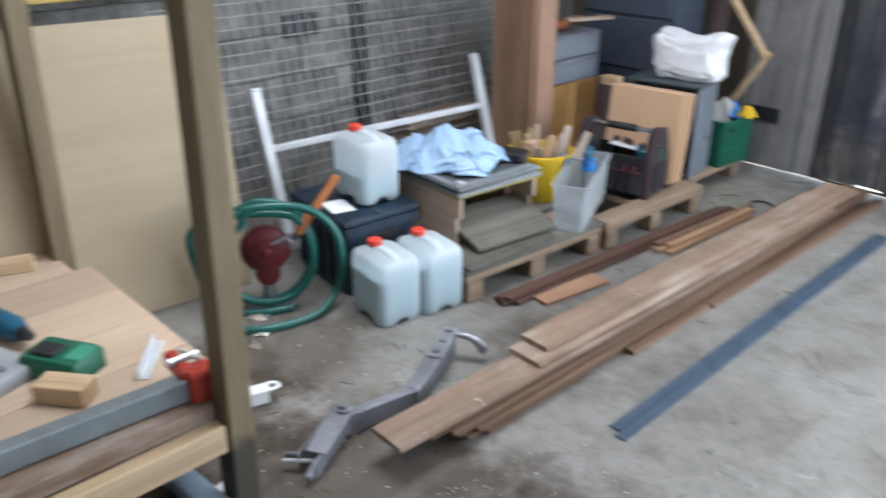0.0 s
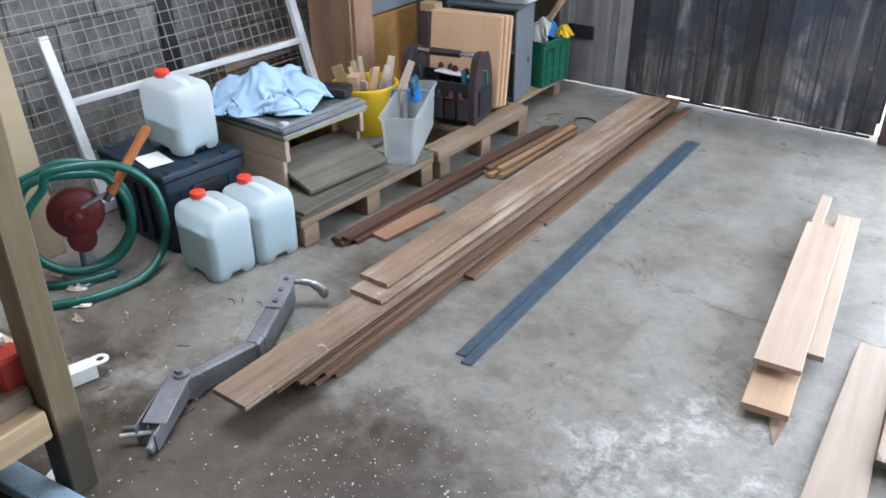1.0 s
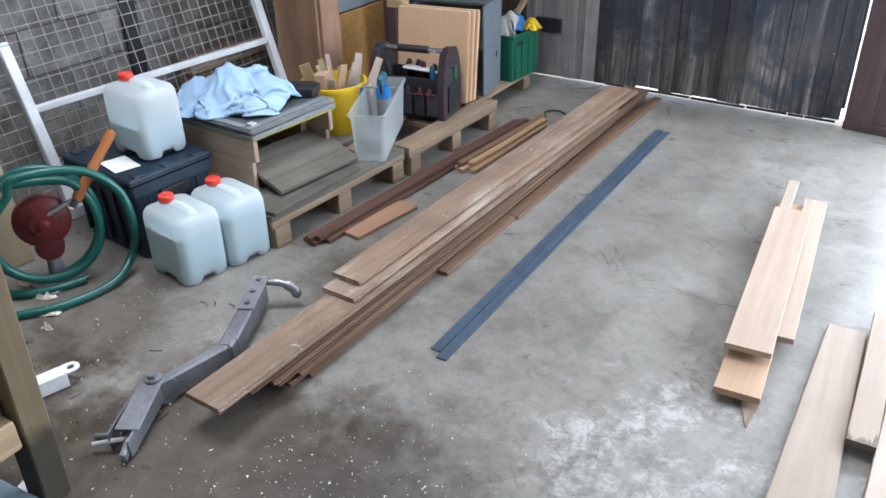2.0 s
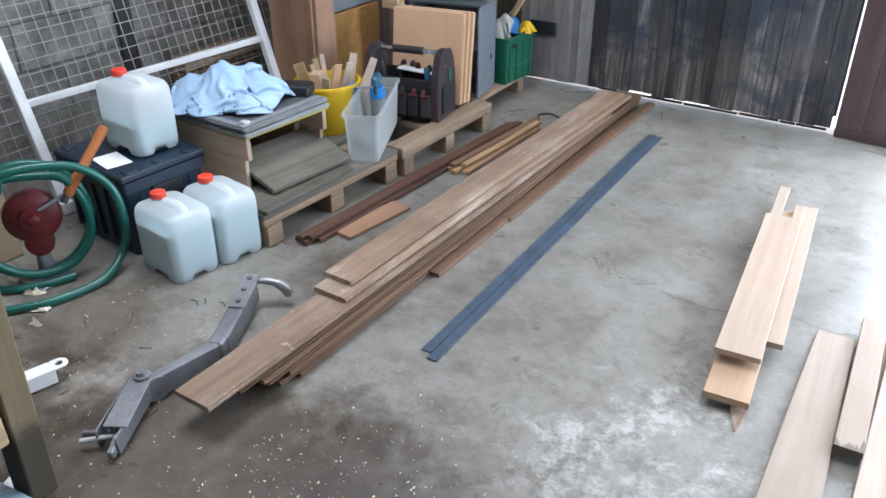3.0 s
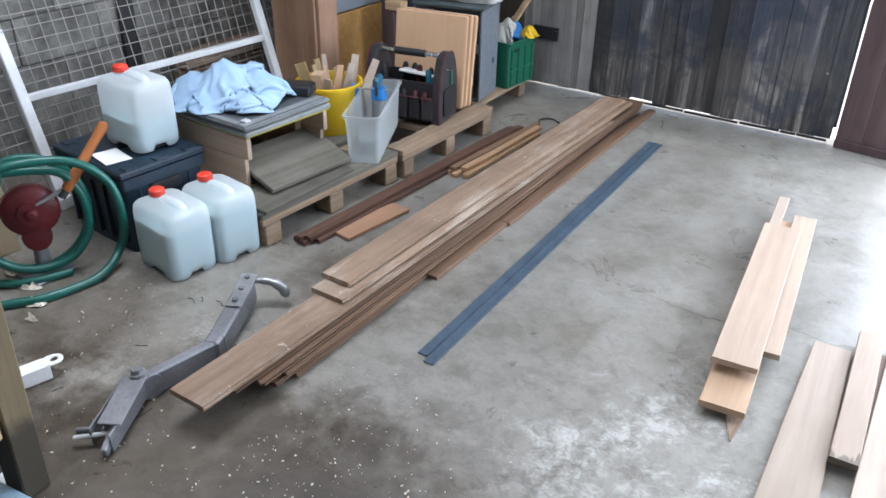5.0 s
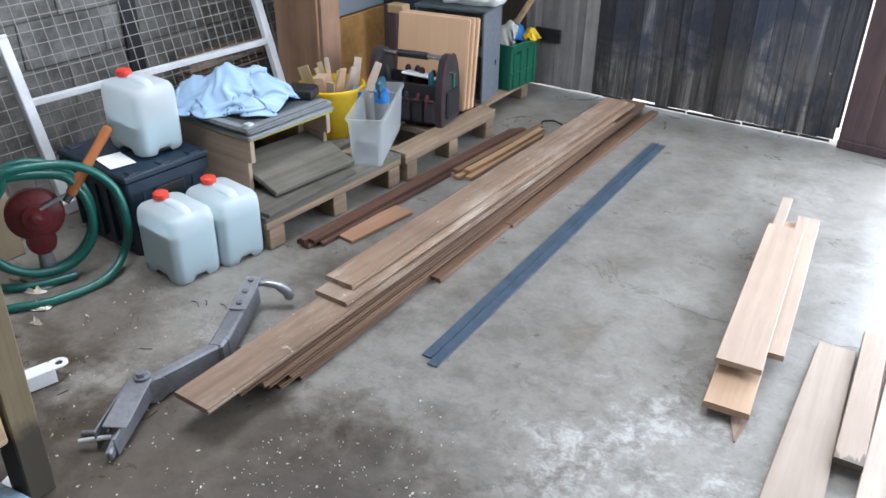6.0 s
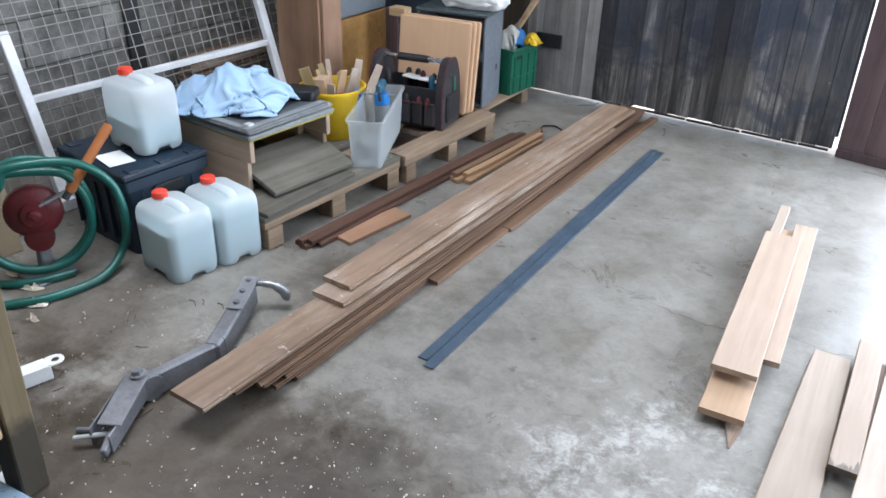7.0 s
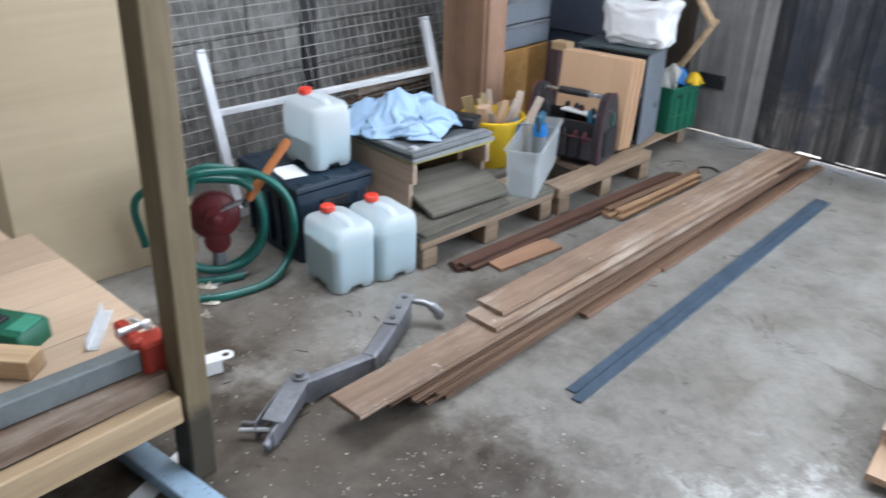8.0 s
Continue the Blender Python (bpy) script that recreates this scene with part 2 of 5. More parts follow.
def split_end(m):
    """The near end of the board is bruised and damp: dark ragged tongues run up the grain."""
    nt = m.node_tree
    b = nt.nodes["Principled BSDF"]
    old = b.inputs["Base Color"].links[0].from_socket
    tc = nt.nodes.new("ShaderNodeTexCoord")
    sep = nt.nodes.new("ShaderNodeSeparateXYZ")
    nt.links.new(tc.outputs["Object"], sep.inputs[0])
    mp = nt.nodes.new("ShaderNodeMapping")
    mp.inputs["Scale"].default_value = (1, 0.15, 1)
    nt.links.new(tc.outputs["Object"], mp.inputs["Vector"])
    add = nt.nodes.new("ShaderNodeMath")
    add.operation = "MULTIPLY_ADD"
    nt.links.new(noise_at(nt, mp.outputs[0], 55, 4), add.inputs[0])
    add.inputs[1].default_value = -0.16
    nt.links.new(sep.outputs[1], add.inputs[2])
    k = nt.nodes.new("ShaderNodeMapRange")
    k.inputs["From Min"].default_value, k.inputs["From Max"].default_value = -0.065, -0.045
    k.inputs["To Min"].default_value, k.inputs["To Max"].default_value = 0.85, 0.0
    nt.links.new(add.outputs[0], k.inputs["Value"])
    nt.links.new(mix(nt, k.outputs[0], old, (0.09, 0.075, 0.06)), b.inputs["Base Color"])
    return m


SHELL_CLEAR = 0.33
M_FLOOR = material("concrete_floor", floor_build)
M_BLOCK = material("concrete_block", block_build)
M_MORTAR = plain("mortar", (0.20, 0.195, 0.185), 0.95, wear=0.4)
M_CEIL = plain("roof_sheet", (0.35, 0.35, 0.34), 0.8)
M_WALL = plain("painted_wall", (0.42, 0.41, 0.39), 0.85, wear=0.2, scale=6)
M_DOOR = material("weathered_door_board", door_build)
M_DOOR_PALE = wood("pale_weathered_door_board", (0.31, 0.30, 0.29), (0.16, 0.153, 0.147), 2, 34, 0.75, (0.4, 0.38, 0.36), 0.6, 0.3, 0.55)
M_BACKWALL = wood("brown_weathered_boarding", (0.16, 0.13, 0.10), (0.09, 0.072, 0.055), 2, 18, 0.75, (0.6, 0.55, 0.5), 0.5)
M_LEAF = wood("red_brown_door_board", (0.13, 0.088, 0.088), (0.065, 0.043, 0.046), 2, 30, 0.7)
M_PLANK = wood("old_hardwood_plank", (0.32, 0.222, 0.158), (0.205, 0.136, 0.094), 1, 45, 0.5, (0.62, 0.60, 0.60), 0.7, 0.35, 0.62, 0.6)
M_PLANK_DARK = wood("dark_hardwood_plank", (0.23, 0.14, 0.09), (0.115, 0.067, 0.043), 1, 45, 0.55, (0.6, 0.58, 0.56), 0.5, 0.35, 0.6)
M_PLANK_RED = wood("reddish_board", (0.44, 0.26, 0.165), (0.36, 0.20, 0.125), 1, 40, 0.5, (0.8, 0.75, 0.7), 0.4, 0.3, 0.75)
M_PINE = wood("pale_pine", (0.58, 0.43, 0.27), (0.46, 0.32, 0.19), 1, 38, 0.55, (0.8, 0.75, 0.68), 0.3)
M_PINE_X = wood("pale_pine_cross", (0.60, 0.45, 0.28), (0.42, 0.28, 0.15), 0, 38, 0.55, (0.8, 0.75, 0.68), 0.3)
M_PINE_Z = wood("pale_pine_upright", (0.40, 0.31, 0.17), (0.28, 0.205, 0.10), 2, 30, 0.6, (0.75, 0.72, 0.62), 0.4)
M_OAK = wood("pale_oak_board", (0.40, 0.31, 0.245), (0.33, 0.25, 0.195), 1, 42, 0.5, (0.85, 0.82, 0.8), 0.35, 0.3, 0.75)
M_FRESH = wood("fresh_sawn_pine", (0.58, 0.41, 0.285), (0.50, 0.335, 0.22), 1, 26, 0.5, (0.85, 0.8, 0.75), 0.25, 0.3, 0.78)
M_DECK = wood("pinkish_deck_board", (0.54, 0.41, 0.30), (0.47, 0.35, 0.25), 1, 30, 0.5, (0.85, 0.82, 0.8), 0.3, 0.3, 0.82)
M_BATTEN_DARK = wood("dark_red_batten", (0.15, 0.075, 0.052), (0.07, 0.036, 0.027), 1, 40, 0.45, (0.6, 0.58, 0.56), 0.4, 0.4, 0.6)
M_BATTEN = wood("orange_brown_batten", (0.42, 0.265, 0.155), (0.28, 0.165, 0.095), 1, 40, 0.55)
M_OAK_WHITE = wood("bleached_oak_board", (0.47, 0.385, 0.32), (0.40, 0.32, 0.26), 1, 30, 0.5, (0.85, 0.82, 0.8), 0.35, 0.3, 0.78)
M_OAK_SPLIT = split_end(wood("split_oak_board", (0.40, 0.31, 0.245), (0.33, 0.25, 0.195), 1, 42, 0.5, (0.85, 0.82, 0.8), 0.35, 0.3, 0.75))
M_PALLET = wood("pallet_wood", (0.36, 0.262, 0.18), (0.22, 0.155, 0.105), 1, 40, 0.7, (0.55, 0.53, 0.5), 0.5)
M_PALLET_X = wood("pallet_wood_cross", (0.37, 0.275, 0.20), (0.24, 0.17, 0.12), 0, 40, 0.7, (0.55, 0.53, 0.5), 0.5)
M_CRATE = wood("pinkish_crate_board", (0.50, 0.385, 0.30), (0.37, 0.275, 0.205), 0, 34, 0.65, (0.7, 0.66, 0.62), 0.4, 0.3, 0.7)
M_GREYWOOD = wood("weathered_grey_wood", (0.20, 0.183, 0.155), (0.11, 0.10, 0.083), 1, 40, 0.75, (0.5, 0.55, 0.42), 0.6, 0.3, 0.6)
M_PLY = wood("plywood", (0.40, 0.325, 0.22), (0.355, 0.285, 0.19), 1, 9, 0.55, (0.85, 0.8, 0.72), 0.3, 0.3, 0.86)
M_BEECH = wood("beech_veneer", (0.53, 0.35, 0.22), (0.50, 0.325, 0.20), 2, 22, 0.45, (0.85, 0.80, 0.75), 0.3, 0.3, 0.92)
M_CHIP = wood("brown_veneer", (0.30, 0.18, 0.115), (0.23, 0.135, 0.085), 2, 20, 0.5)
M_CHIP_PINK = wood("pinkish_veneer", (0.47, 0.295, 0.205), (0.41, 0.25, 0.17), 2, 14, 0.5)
M_ORANGE = wood("orange_wood", (0.45, 0.255, 0.09), (0.36, 0.19, 0.06), 0, 20, 0.5)
M_STEEL = plain("blue_grey_steel", (0.09, 0.132, 0.18), 0.36, 0.3, 0.25, 30)
M_CAST = plain("grey_painted_steel", (0.235, 0.24, 0.265), 0.45, 0.4, 0.35, 30)
M_GALV = plain("galvanised_steel", (0.66, 0.68, 0.70), 0.35, 0.35, 0.25, 30)
M_STRAP = plain("bright_zinc_plate", (0.84, 0.86, 0.87), 0.3, 0.1, 0.12, 30)
M_ALLOY = plain("dull_alloy", (0.36, 0.37, 0.39), 0.35, 0.6, 0.25, 30)
M_CAB = plain("grey_enamelled_steel", (0.20, 0.225, 0.26), 0.42, 0.1, 0.15, 10, 0.05)
M_CABTOP = plain("dark_green_grey_top", (0.075, 0.10, 0.105), 0.4, 0.1, 0.2, 10)
M_BLACK = plain("black_plastic", (0.018, 0.019, 0.022), 0.45, 0, 0.3, 30)
M_NAVY = plain("navy_plastic", (0.009, 0.024, 0.044), 0.42, 0, 0.3, 14)
M_RED = plain("red_plastic", (0.72, 0.055, 0.03), 0.4, 0, 0.15)
M_REDP = plain("old_red_paint", (0.13, 0.014, 0.018), 0.45, 0.1, 0.45, 20)
M_CLAMPRED = plain("clamp_red_paint", (0.48, 0.045, 0.025), 0.45, 0.1, 0.3, 30)
M_YELLOW = plain("yellow_plastic", (0.78, 0.50, 0.02), 0.4, 0, 0.15)
M_GREEN = plain("green_plastic", (0.008, 0.12, 0.068), 0.42, 0, 0.2)
M_HOSE = plain("green_rubber", (0.006, 0.105, 0.085), 0.33, 0, 0.3, 24)
M_HANDLE = wood("orange_handle_wood", (0.42, 0.15, 0.05), (0.30, 0.10, 0.032), 2, 30, 0.35)
M_WHITE = plain("chipped_white_paint", (0.72, 0.74, 0.76), 0.45, 0, 0.18, 20)
M_WIRE = plain("galvanised_wire", (0.40, 0.385, 0.36), 0.5, 0.2, 0.25)
M_PAPER = plain("white_paper", (0.80, 0.81, 0.82), 0.7, 0, 0.06)
M_SACK = plain("white_woven_sack", (0.78, 0.79, 0.80), 0.6, 0, 0.1, 40)
M_RAG = plain("soiled_rag", (0.50, 0.50, 0.47), 0.9, 0, 0.35, 14)
M_BLUE = plain("bright_blue_plastic", (0.015, 0.22, 0.62), 0.4, 0, 0.15)
M_TEAL = plain("teal_grip", (0.01, 0.10, 0.17), 0.4, 0, 0.2)
M_BAG = plain("grey_black_fabric", (0.012, 0.011, 0.013), 0.75, 0, 0.4, 60)
M_BAGGREY = plain("grey_fabric", (0.030, 0.026, 0.029), 0.8, 0, 0.3, 60)
M_BAGRED = plain("dark_red_piping", (0.09, 0.012, 0.02), 0.6)
M_CHROME = plain("bright_tube", (0.75, 0.76, 0.78), 0.2, 1.0, 0.1)
M_PANELTOP = plain("dark_grey_laminate", (0.105, 0.12, 0.13), 0.4, 0.1, 0.35, 10)
M_PANEL = plain("grey_laminate", (0.24, 0.255, 0.265), 0.45, 0, 0.25, 12)
M_YEDGE = plain("dull_yellow_edge", (0.42, 0.36, 0.05), 0.5, 0, 0.25)
M_TRIM = plain("dull_metal_trim", (0.27, 0.285, 0.29), 0.4, 0.3, 0.35, 30)
M_SHELL = material("milky_plastic", shell_build)
M_LIQUID = plain("pale_liquid", (0.24, 0.42, 0.47), 0.25, 0, 0.05, 4, 0)
M_CLOTH = material("light_blue_cloth", cloth_build)
M_SHAVING = plain("pale_wood_shaving", (0.74, 0.68, 0.58), 0.8, 0, 0.2)
M_TWIG = plain("dark_twig", (0.05, 0.04, 0.03), 0.8)
M_GLUE = plain("alloy_blue_sheen", (0.42, 0.60, 0.78), 0.3, 0.3, 0.1)


# ---- helpers for shapes ----
def add_box(bm, at, size, m=None, taper=1.0):
    vs = []
    for z in (-0.5, 0.5):
        k = taper if z > 0 else 1.0
        for x, y in ((-0.5, -0.5), (0.5, -0.5), (0.5, 0.5), (-0.5, 0.5)):
            p = Vector((x * size[0] * k, y * size[1] * k, z * size[2]))
            if m is not None:
                p = m @ p
            vs.append(bm.verts.new(p + Vector(at)))
    for f in ((3, 2, 1, 0), (4, 5, 6, 7), (0, 1, 5, 4), (1, 2, 6, 5), (2, 3, 7, 6), (3, 0, 4, 7)):
        bm.faces.new([vs[i] for i in f])
    return bm


def box(at, size, bevel=0.002, m=None, taper=1.0, segments=1):
    bm = add_box(bmesh.new(), at, size, m, taper)
    if bevel:
        bmesh.ops.bevel(bm, geom=bm.edges[:], offset=bevel, segments=segments, affect="EDGES", profile=0.5)
    return bm


def bar(a, b, w, h, bevel=0.002, up=(0, 0, 1)):
    """A squared bar from a to b, w wide and h high."""
    a, b = Vector(a), Vector(b)
    y = (b - a).normalized()
    x = y.cross(Vector(up)).normalized()
    z = x.cross(y)
    m = Matrix((x, y, z)).transposed()
    return box((a + b) / 2, (w, (b - a).length, h), bevel, m)


def add_loft(bm, rings, closed=True, caps=True):
    rows = [[bm.verts.new(p) for p in r] for r in rings]
    n = len(rows[0])
    for a, b in zip(rows, rows[1:]):
        for i in range(n if closed else n - 1):
            j = (i + 1) % n
            bm.faces.new((a[i], a[j], b[j], b[i]))
    if caps:
        bm.faces.new(rows[0][::-1])
        bm.faces.new(rows[-1])
    return bm


def add_tube(bm, pts, r, seg=10, ring=False):
    pts = [Vector(p) for p in pts]
    n = len(pts)
    tang = [(pts[(i + 1) % n if ring else min(i + 1, n - 1)] - pts[(i - 1) % n if ring else max(i - 1, 0)]).normalized() for i in range(n)]
    u = tang[0].orthogonal().normalized()
    rings = []
    for i, (p, t) in enumerate(zip(pts, tang)):
        u = (u - t * u.dot(t)).normalized()
        v = t.cross(u)
        rr = r[i] if isinstance(r, (list, tuple)) else r
        rings.append([p + (u * math.cos(k * math.tau / seg) + v * math.sin(k * math.tau / seg)) * rr for k in range(seg)])
    if ring:
        rings.append(rings[0])
        add_loft(bm, rings, caps=False)
        bmesh.ops.remove_doubles(bm, verts=bm.verts[:], dist=1e-5)
        return bm
    return add_loft(bm, rings)


def tube(pts, r, seg=10, ring=False):
    return add_tube(bmesh.new(), pts, r, seg, ring)


def lathe(profile, seg=24, at=(0, 0, 0), caps=True):
    at = Vector(at)
    rings = [[at + Vector((r * math.cos(k * math.tau / seg), r * math.sin(k * math.tau / seg), z)) for k in range(seg)] for r, z in profile]
    return add_loft(bmesh.new(), rings, caps=caps)


def rounded(w, d, r, z, n=5):
    pts = []
    for cx, cy, a0 in ((1, 1, 0), (-1, 1, 90), (-1, -1, 180), (1, -1, 270)):
        for k in range(n):
            a = radians(a0 + 90 * k / (n - 1))
            pts.append(Vector((cx * (w / 2 - r) + r * math.cos(a), cy * (d / 2 - r) + r * math.sin(a), z)))
    return pts


def smooth_path(pts, steps=8):
    """A smooth line through the points."""
    pts = [Vector(p) for p in pts]
    ext = [pts[0] * 2 - pts[1]] + pts + [pts[-1] * 2 - pts[-2]]
    out = []
    for a, b, c, d in zip(ext, ext[1:], ext[2:], ext[3:]):
        for k in range(steps):
            t = k / steps
            out.append(0.5 * ((2 * b) + (c - a) * t + (2 * a - 5 * b + 4 * c - d) * t * t + (3 * b - a - 3 * c + d) * t ** 3))
    return out + [pts[-1]]


def mesh_of(name, bm, mat, smooth=False):
    bmesh.ops.recalc_face_normals(bm, faces=bm.faces[:])
    me = bpy.data.meshes.new(name)
    bm.to_mesh(me)
    bm.free()
    me.materials.append(mat)
    if smooth:
        me.shade_smooth()
        me.set_sharp_from_angle(angle=radians(38))
    return me


def part(name, bm, mat, parent, label="", smooth=False, m=None):
    ob = new(name, mesh_of(name, bm, mat, smooth))
    ob.parent = parent
    if m is not None:
        ob.matrix_basis = m
    return tagged(ob, label) if label else ob


def thing(name, m, label, category, group="", kind=""):
    ob = new(name)
    ob.empty_display_size = 0.1
    ob.matrix_basis = m
    return tagged(ob, label, category, group, kind)


def solid(name, bm, mat, m, label="", category="", group="", kind="", smooth=False):
    ob = new(name, mesh_of(name, bm, mat, smooth))
    ob.matrix_basis = m
    return tagged(ob, label, category, group, kind)


I = Matrix.Identity(4)

# ---- the building ----
X_L, Y_B, X_R, Y_F, Z_C = -3.22, 4.20, 2.5, -3.6, 2.9

bm = bmesh.new()
bmesh.ops.create_grid(bm, x_segments=60, y_segments=60, size=0.5, matrix=Matrix.Translation((-0.3, 0.16, 0)) @ Matrix.Diagonal((6.4, 8.12, 1, 1)))
floor = solid("floor", bm, M_FLOOR, I, "worn grey concrete workshop floor with stains and sheen", "floor", kind="structure")
bm = bmesh.new()
bmesh.ops.create_grid(bm, x_segments=8, y_segments=8, size=400)
solid("ground", bm, plain("outdoor_concrete", (0.62, 0.62, 0.61), 0.9, 0, 0.3, 3), pose(0, 0, -0.03), "pale grey yard ground outside the building", "ground", kind="structure")

# long settling crack in the slab
def crack(points, width):
    bm = bmesh.new()
    line = smooth_path(points, 10)
    top, low = [], []
    for i, p in enumerate(line):
        w = width * (0.4 + 0.9 * abs(noise.noise(p * 17)))
        j = noise.noise(p * 31) * 0.012
        top.append(bm.verts.new((p.x, p.y + w + j, 0.0012)))
        low.append(bm.verts.new((p.x, p.y - w + j, 0.0012)))
    for i in range(len(line) - 1):
        bm.faces.new((low[i], low[i + 1], top[i + 1], top[i]))
    return bm


part("crack", crack([(-0.70, 2.27, 0), (-0.55, 2.22, 0), (-0.46, 2.21, 0), (-0.28, 2.16, 0), (-0.1, 2.135, 0), (0.05, 2.17, 0), (0.17, 2.22, 0), (0.30, 2.21, 0), (0.37, 2.22, 0), (0.6, 2.24, 0)], 0.0015), M_TWIG, floor)

# left wall: block courses in the seen stretch, plain wall further on
wall_left = solid("wall_left", box((X_L - 0.11, 0.2, Z_C / 2), (0.2, 8.4, Z_C), 0), M_MORTAR, I, "bare grey concrete block wall with dark joints", "wall", kind="structure")
# black box added for an unidentified dark blotch on the wall
part("vent", box((X_L + 0.012, 1.98, 0.90), (0.03, 0.22, 0.11), 0.004), M_BLACK, wall_left, "small black box added on the block wall")
wall_right = thing("wall_right", pose(X_R + 0.1, 0, 0), "pale painted wall with a wide open doorway", "wall", kind="structure")
part("wall_panel", box((0, -1.45, Z_C / 2), (0.2, 4.3, Z_C), 0), M_WALL, wall_right)
part("wall_panel", box((0, 3.75, Z_C / 2), (0.2, 0.9, Z_C), 0), M_WALL, wall_right)
part("lintel", box((0, 2.0, 2.6), (0.2, 2.6, 0.6), 0), M_WALL, wall_right)
solid("wall_front", box((-0.36, Y_F - 0.1, Z_C / 2), (5.52, 0.2, Z_C), 0), M_WALL, I, "pale painted wall", "wall", kind="structure")
bm = bmesh.new()
for x0, x1, y0, y1 in ((X_L, -2.1, -0.8, Y_B), (-0.9, -0.3, -0.8, Y_B), (0.9, X_R + 0.2, -0.8, Y_B), (-2.1, -0.9, -0.8, 0.4), (-2.1, -0.9, 2.4, Y_B), (-0.3, 0.9, -0.8, 1.6), (-0.3, 0.9, 3.6, Y_B), (X_L, -1.5, Y_F, -0.8), (-0.3, X_R + 0.2, Y_F, -0.8), (-1.5, -0.3, Y_F, -2.9), (-1.5, -0.3, -0.9, -0.8)):
    add_box(bm, ((x0 + x1) / 2, (y0 + y1) / 2, Z_C + 0.05), (x1 - x0, y1 - y0, 0.1))
# milky sheets, added and unseen, close the roof openings over the fill lamps
rl = material("milky_fill_sheet", shell_build)
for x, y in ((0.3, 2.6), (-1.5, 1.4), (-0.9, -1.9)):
    solid("rooflight", box((0, 0, 0), (1.26, 2.06, 0.006), 0.001), rl, pose(x, y, Z_C + 0.11), "milky plastic sheet over an added roof fill lamp", "rooflight", kind="structure")
solid("ceiling", bm, M_CEIL, I, "grey roof sheets with added milky rooflights", "ceiling", kind="structure")
# wall over and beside the doors at the far end
wall_back = thing("wall_back", pose(0, Y_B, 0), "timber-framed end wall above the doors", "wall", kind="structure")
part("wall_panel", box((-2.51, 0.10, Z_C / 2), (1.42, 0.1, Z_C), 0), M_BACKWALL, wall_back)
part("header", box((0.37, 0.10, 2.55), (4.24, 0.1, 0.7), 0), M_DOOR, wall_back)


def board_door(name, m, x0, x1, widths, mat, label, seed, foot):
    """A ledged door of upright boards; foot(x) gives the height of each board's worn lower end."""
    rng = random.Random(seed)
    door = thing(name, m, label, "door", kind="structure")
    x = x0
    while x < x1 - 0.02:
        w = min(rng.uniform(*widths), x1 - x)
        lo = foot(x + w / 2) * rng.uniform(0.85, 1.15)
        part("board", box((0, 0, (2.18 - lo) / 2), (w - rng.uniform(0.0006, 0.002), 0.024, 2.18 - lo), 0.0015), M_DOOR_PALE if x < -1.40 else mat, door,
             m=pose(x + w / 2, rng.uniform(0, 0.006), lo, 0, 0, rng.uniform(-0.6, 0.6)))
        x += w
    # unseen sheet added behind the boards to keep daylight out of their joints
    part("backing", box(((x0 + x1) / 2, 0.022, 1.13), (x1 - x0 - 0.006, 0.008, 2.08), 0.001), mat, door)
    for z in (0.95, 1.85):
        part("ledge", box(((x0 + x1) / 2, 0.043, z), (x1 - x0 - 0.06, 0.03, 0.14), 0.003), mat, door)
    return door


def worn_foot(x):
    """Boards end a finger's breadth above the slab; rotten ends near the middle and the free edge stand higher."""
    if x < -1.32:
        return 0.017
    return 0.0345 if -1.13 < x < -0.98 or -0.83 < x < -0.72 or -0.17 < x < -0.02 else 0.030


door_1 = board_door("door_1", pose(0.012, 4.115, 0, 0, 0, -1.86), -1.86, 0.0, (0.045, 0.10), M_DOOR, "weathered dark-stained boarded workshop door, closed, daylight under it", 3, worn_foot)
for x0, x1, z in ((-1.31, -0.80, 0.0245), (-0.79, -0.49, 0.022), (-0.48, -0.27, 0.025), (-0.265, -0.185, 0.024), (-0.18, -0.03, 0.025)):
    part("weather_strip", box(((x0 + x1) / 2, -0.017, z), (x1 - x0, 0.008, 0.013), 0.0015), M_BLACK, door_1)
# bright metal discs imitate daylight through the nail hole, keyhole and bolt hole
part("nail_hole", lathe([(0.003, 0), (0.003, 0.003)], 8), M_CHROME, door_1, m=pose(-0.33, -0.014, 0.30, 90))
latch = part("latch", box((-1.70, -0.024, 0.330), (0.17, 0.016, 0.080), 0.004), M_BLACK, door_1, "dark rusty latch plate")
part("keyhole", lathe([(0.006, 0), (0.008, 0.004)], 12), M_CHROME, latch, m=pose(-1.622, -0.034, 0.352, 90))
part("bolt_hole", lathe([(0.005, 0), (0.006, 0.004)], 12), M_CHROME, door_1, "bright metal disc imitating daylight through a hole", m=pose(-0.105, -0.014, 0.37, 90))
door_2 = board_door("door_2", pose(0.0215, 4.108, 0, 0, 0, -8), 0.0, 0.40, (0.10, 0.15), M_LEAF, "red-brown stained boarded door leaf, nearly closed", 5, lambda x: 0.0015)
part("foot_rail", box((0.2, -0.019, 0.024), (0.395, 0.012, 0.045), 0.003), M_LEAF, door_2)


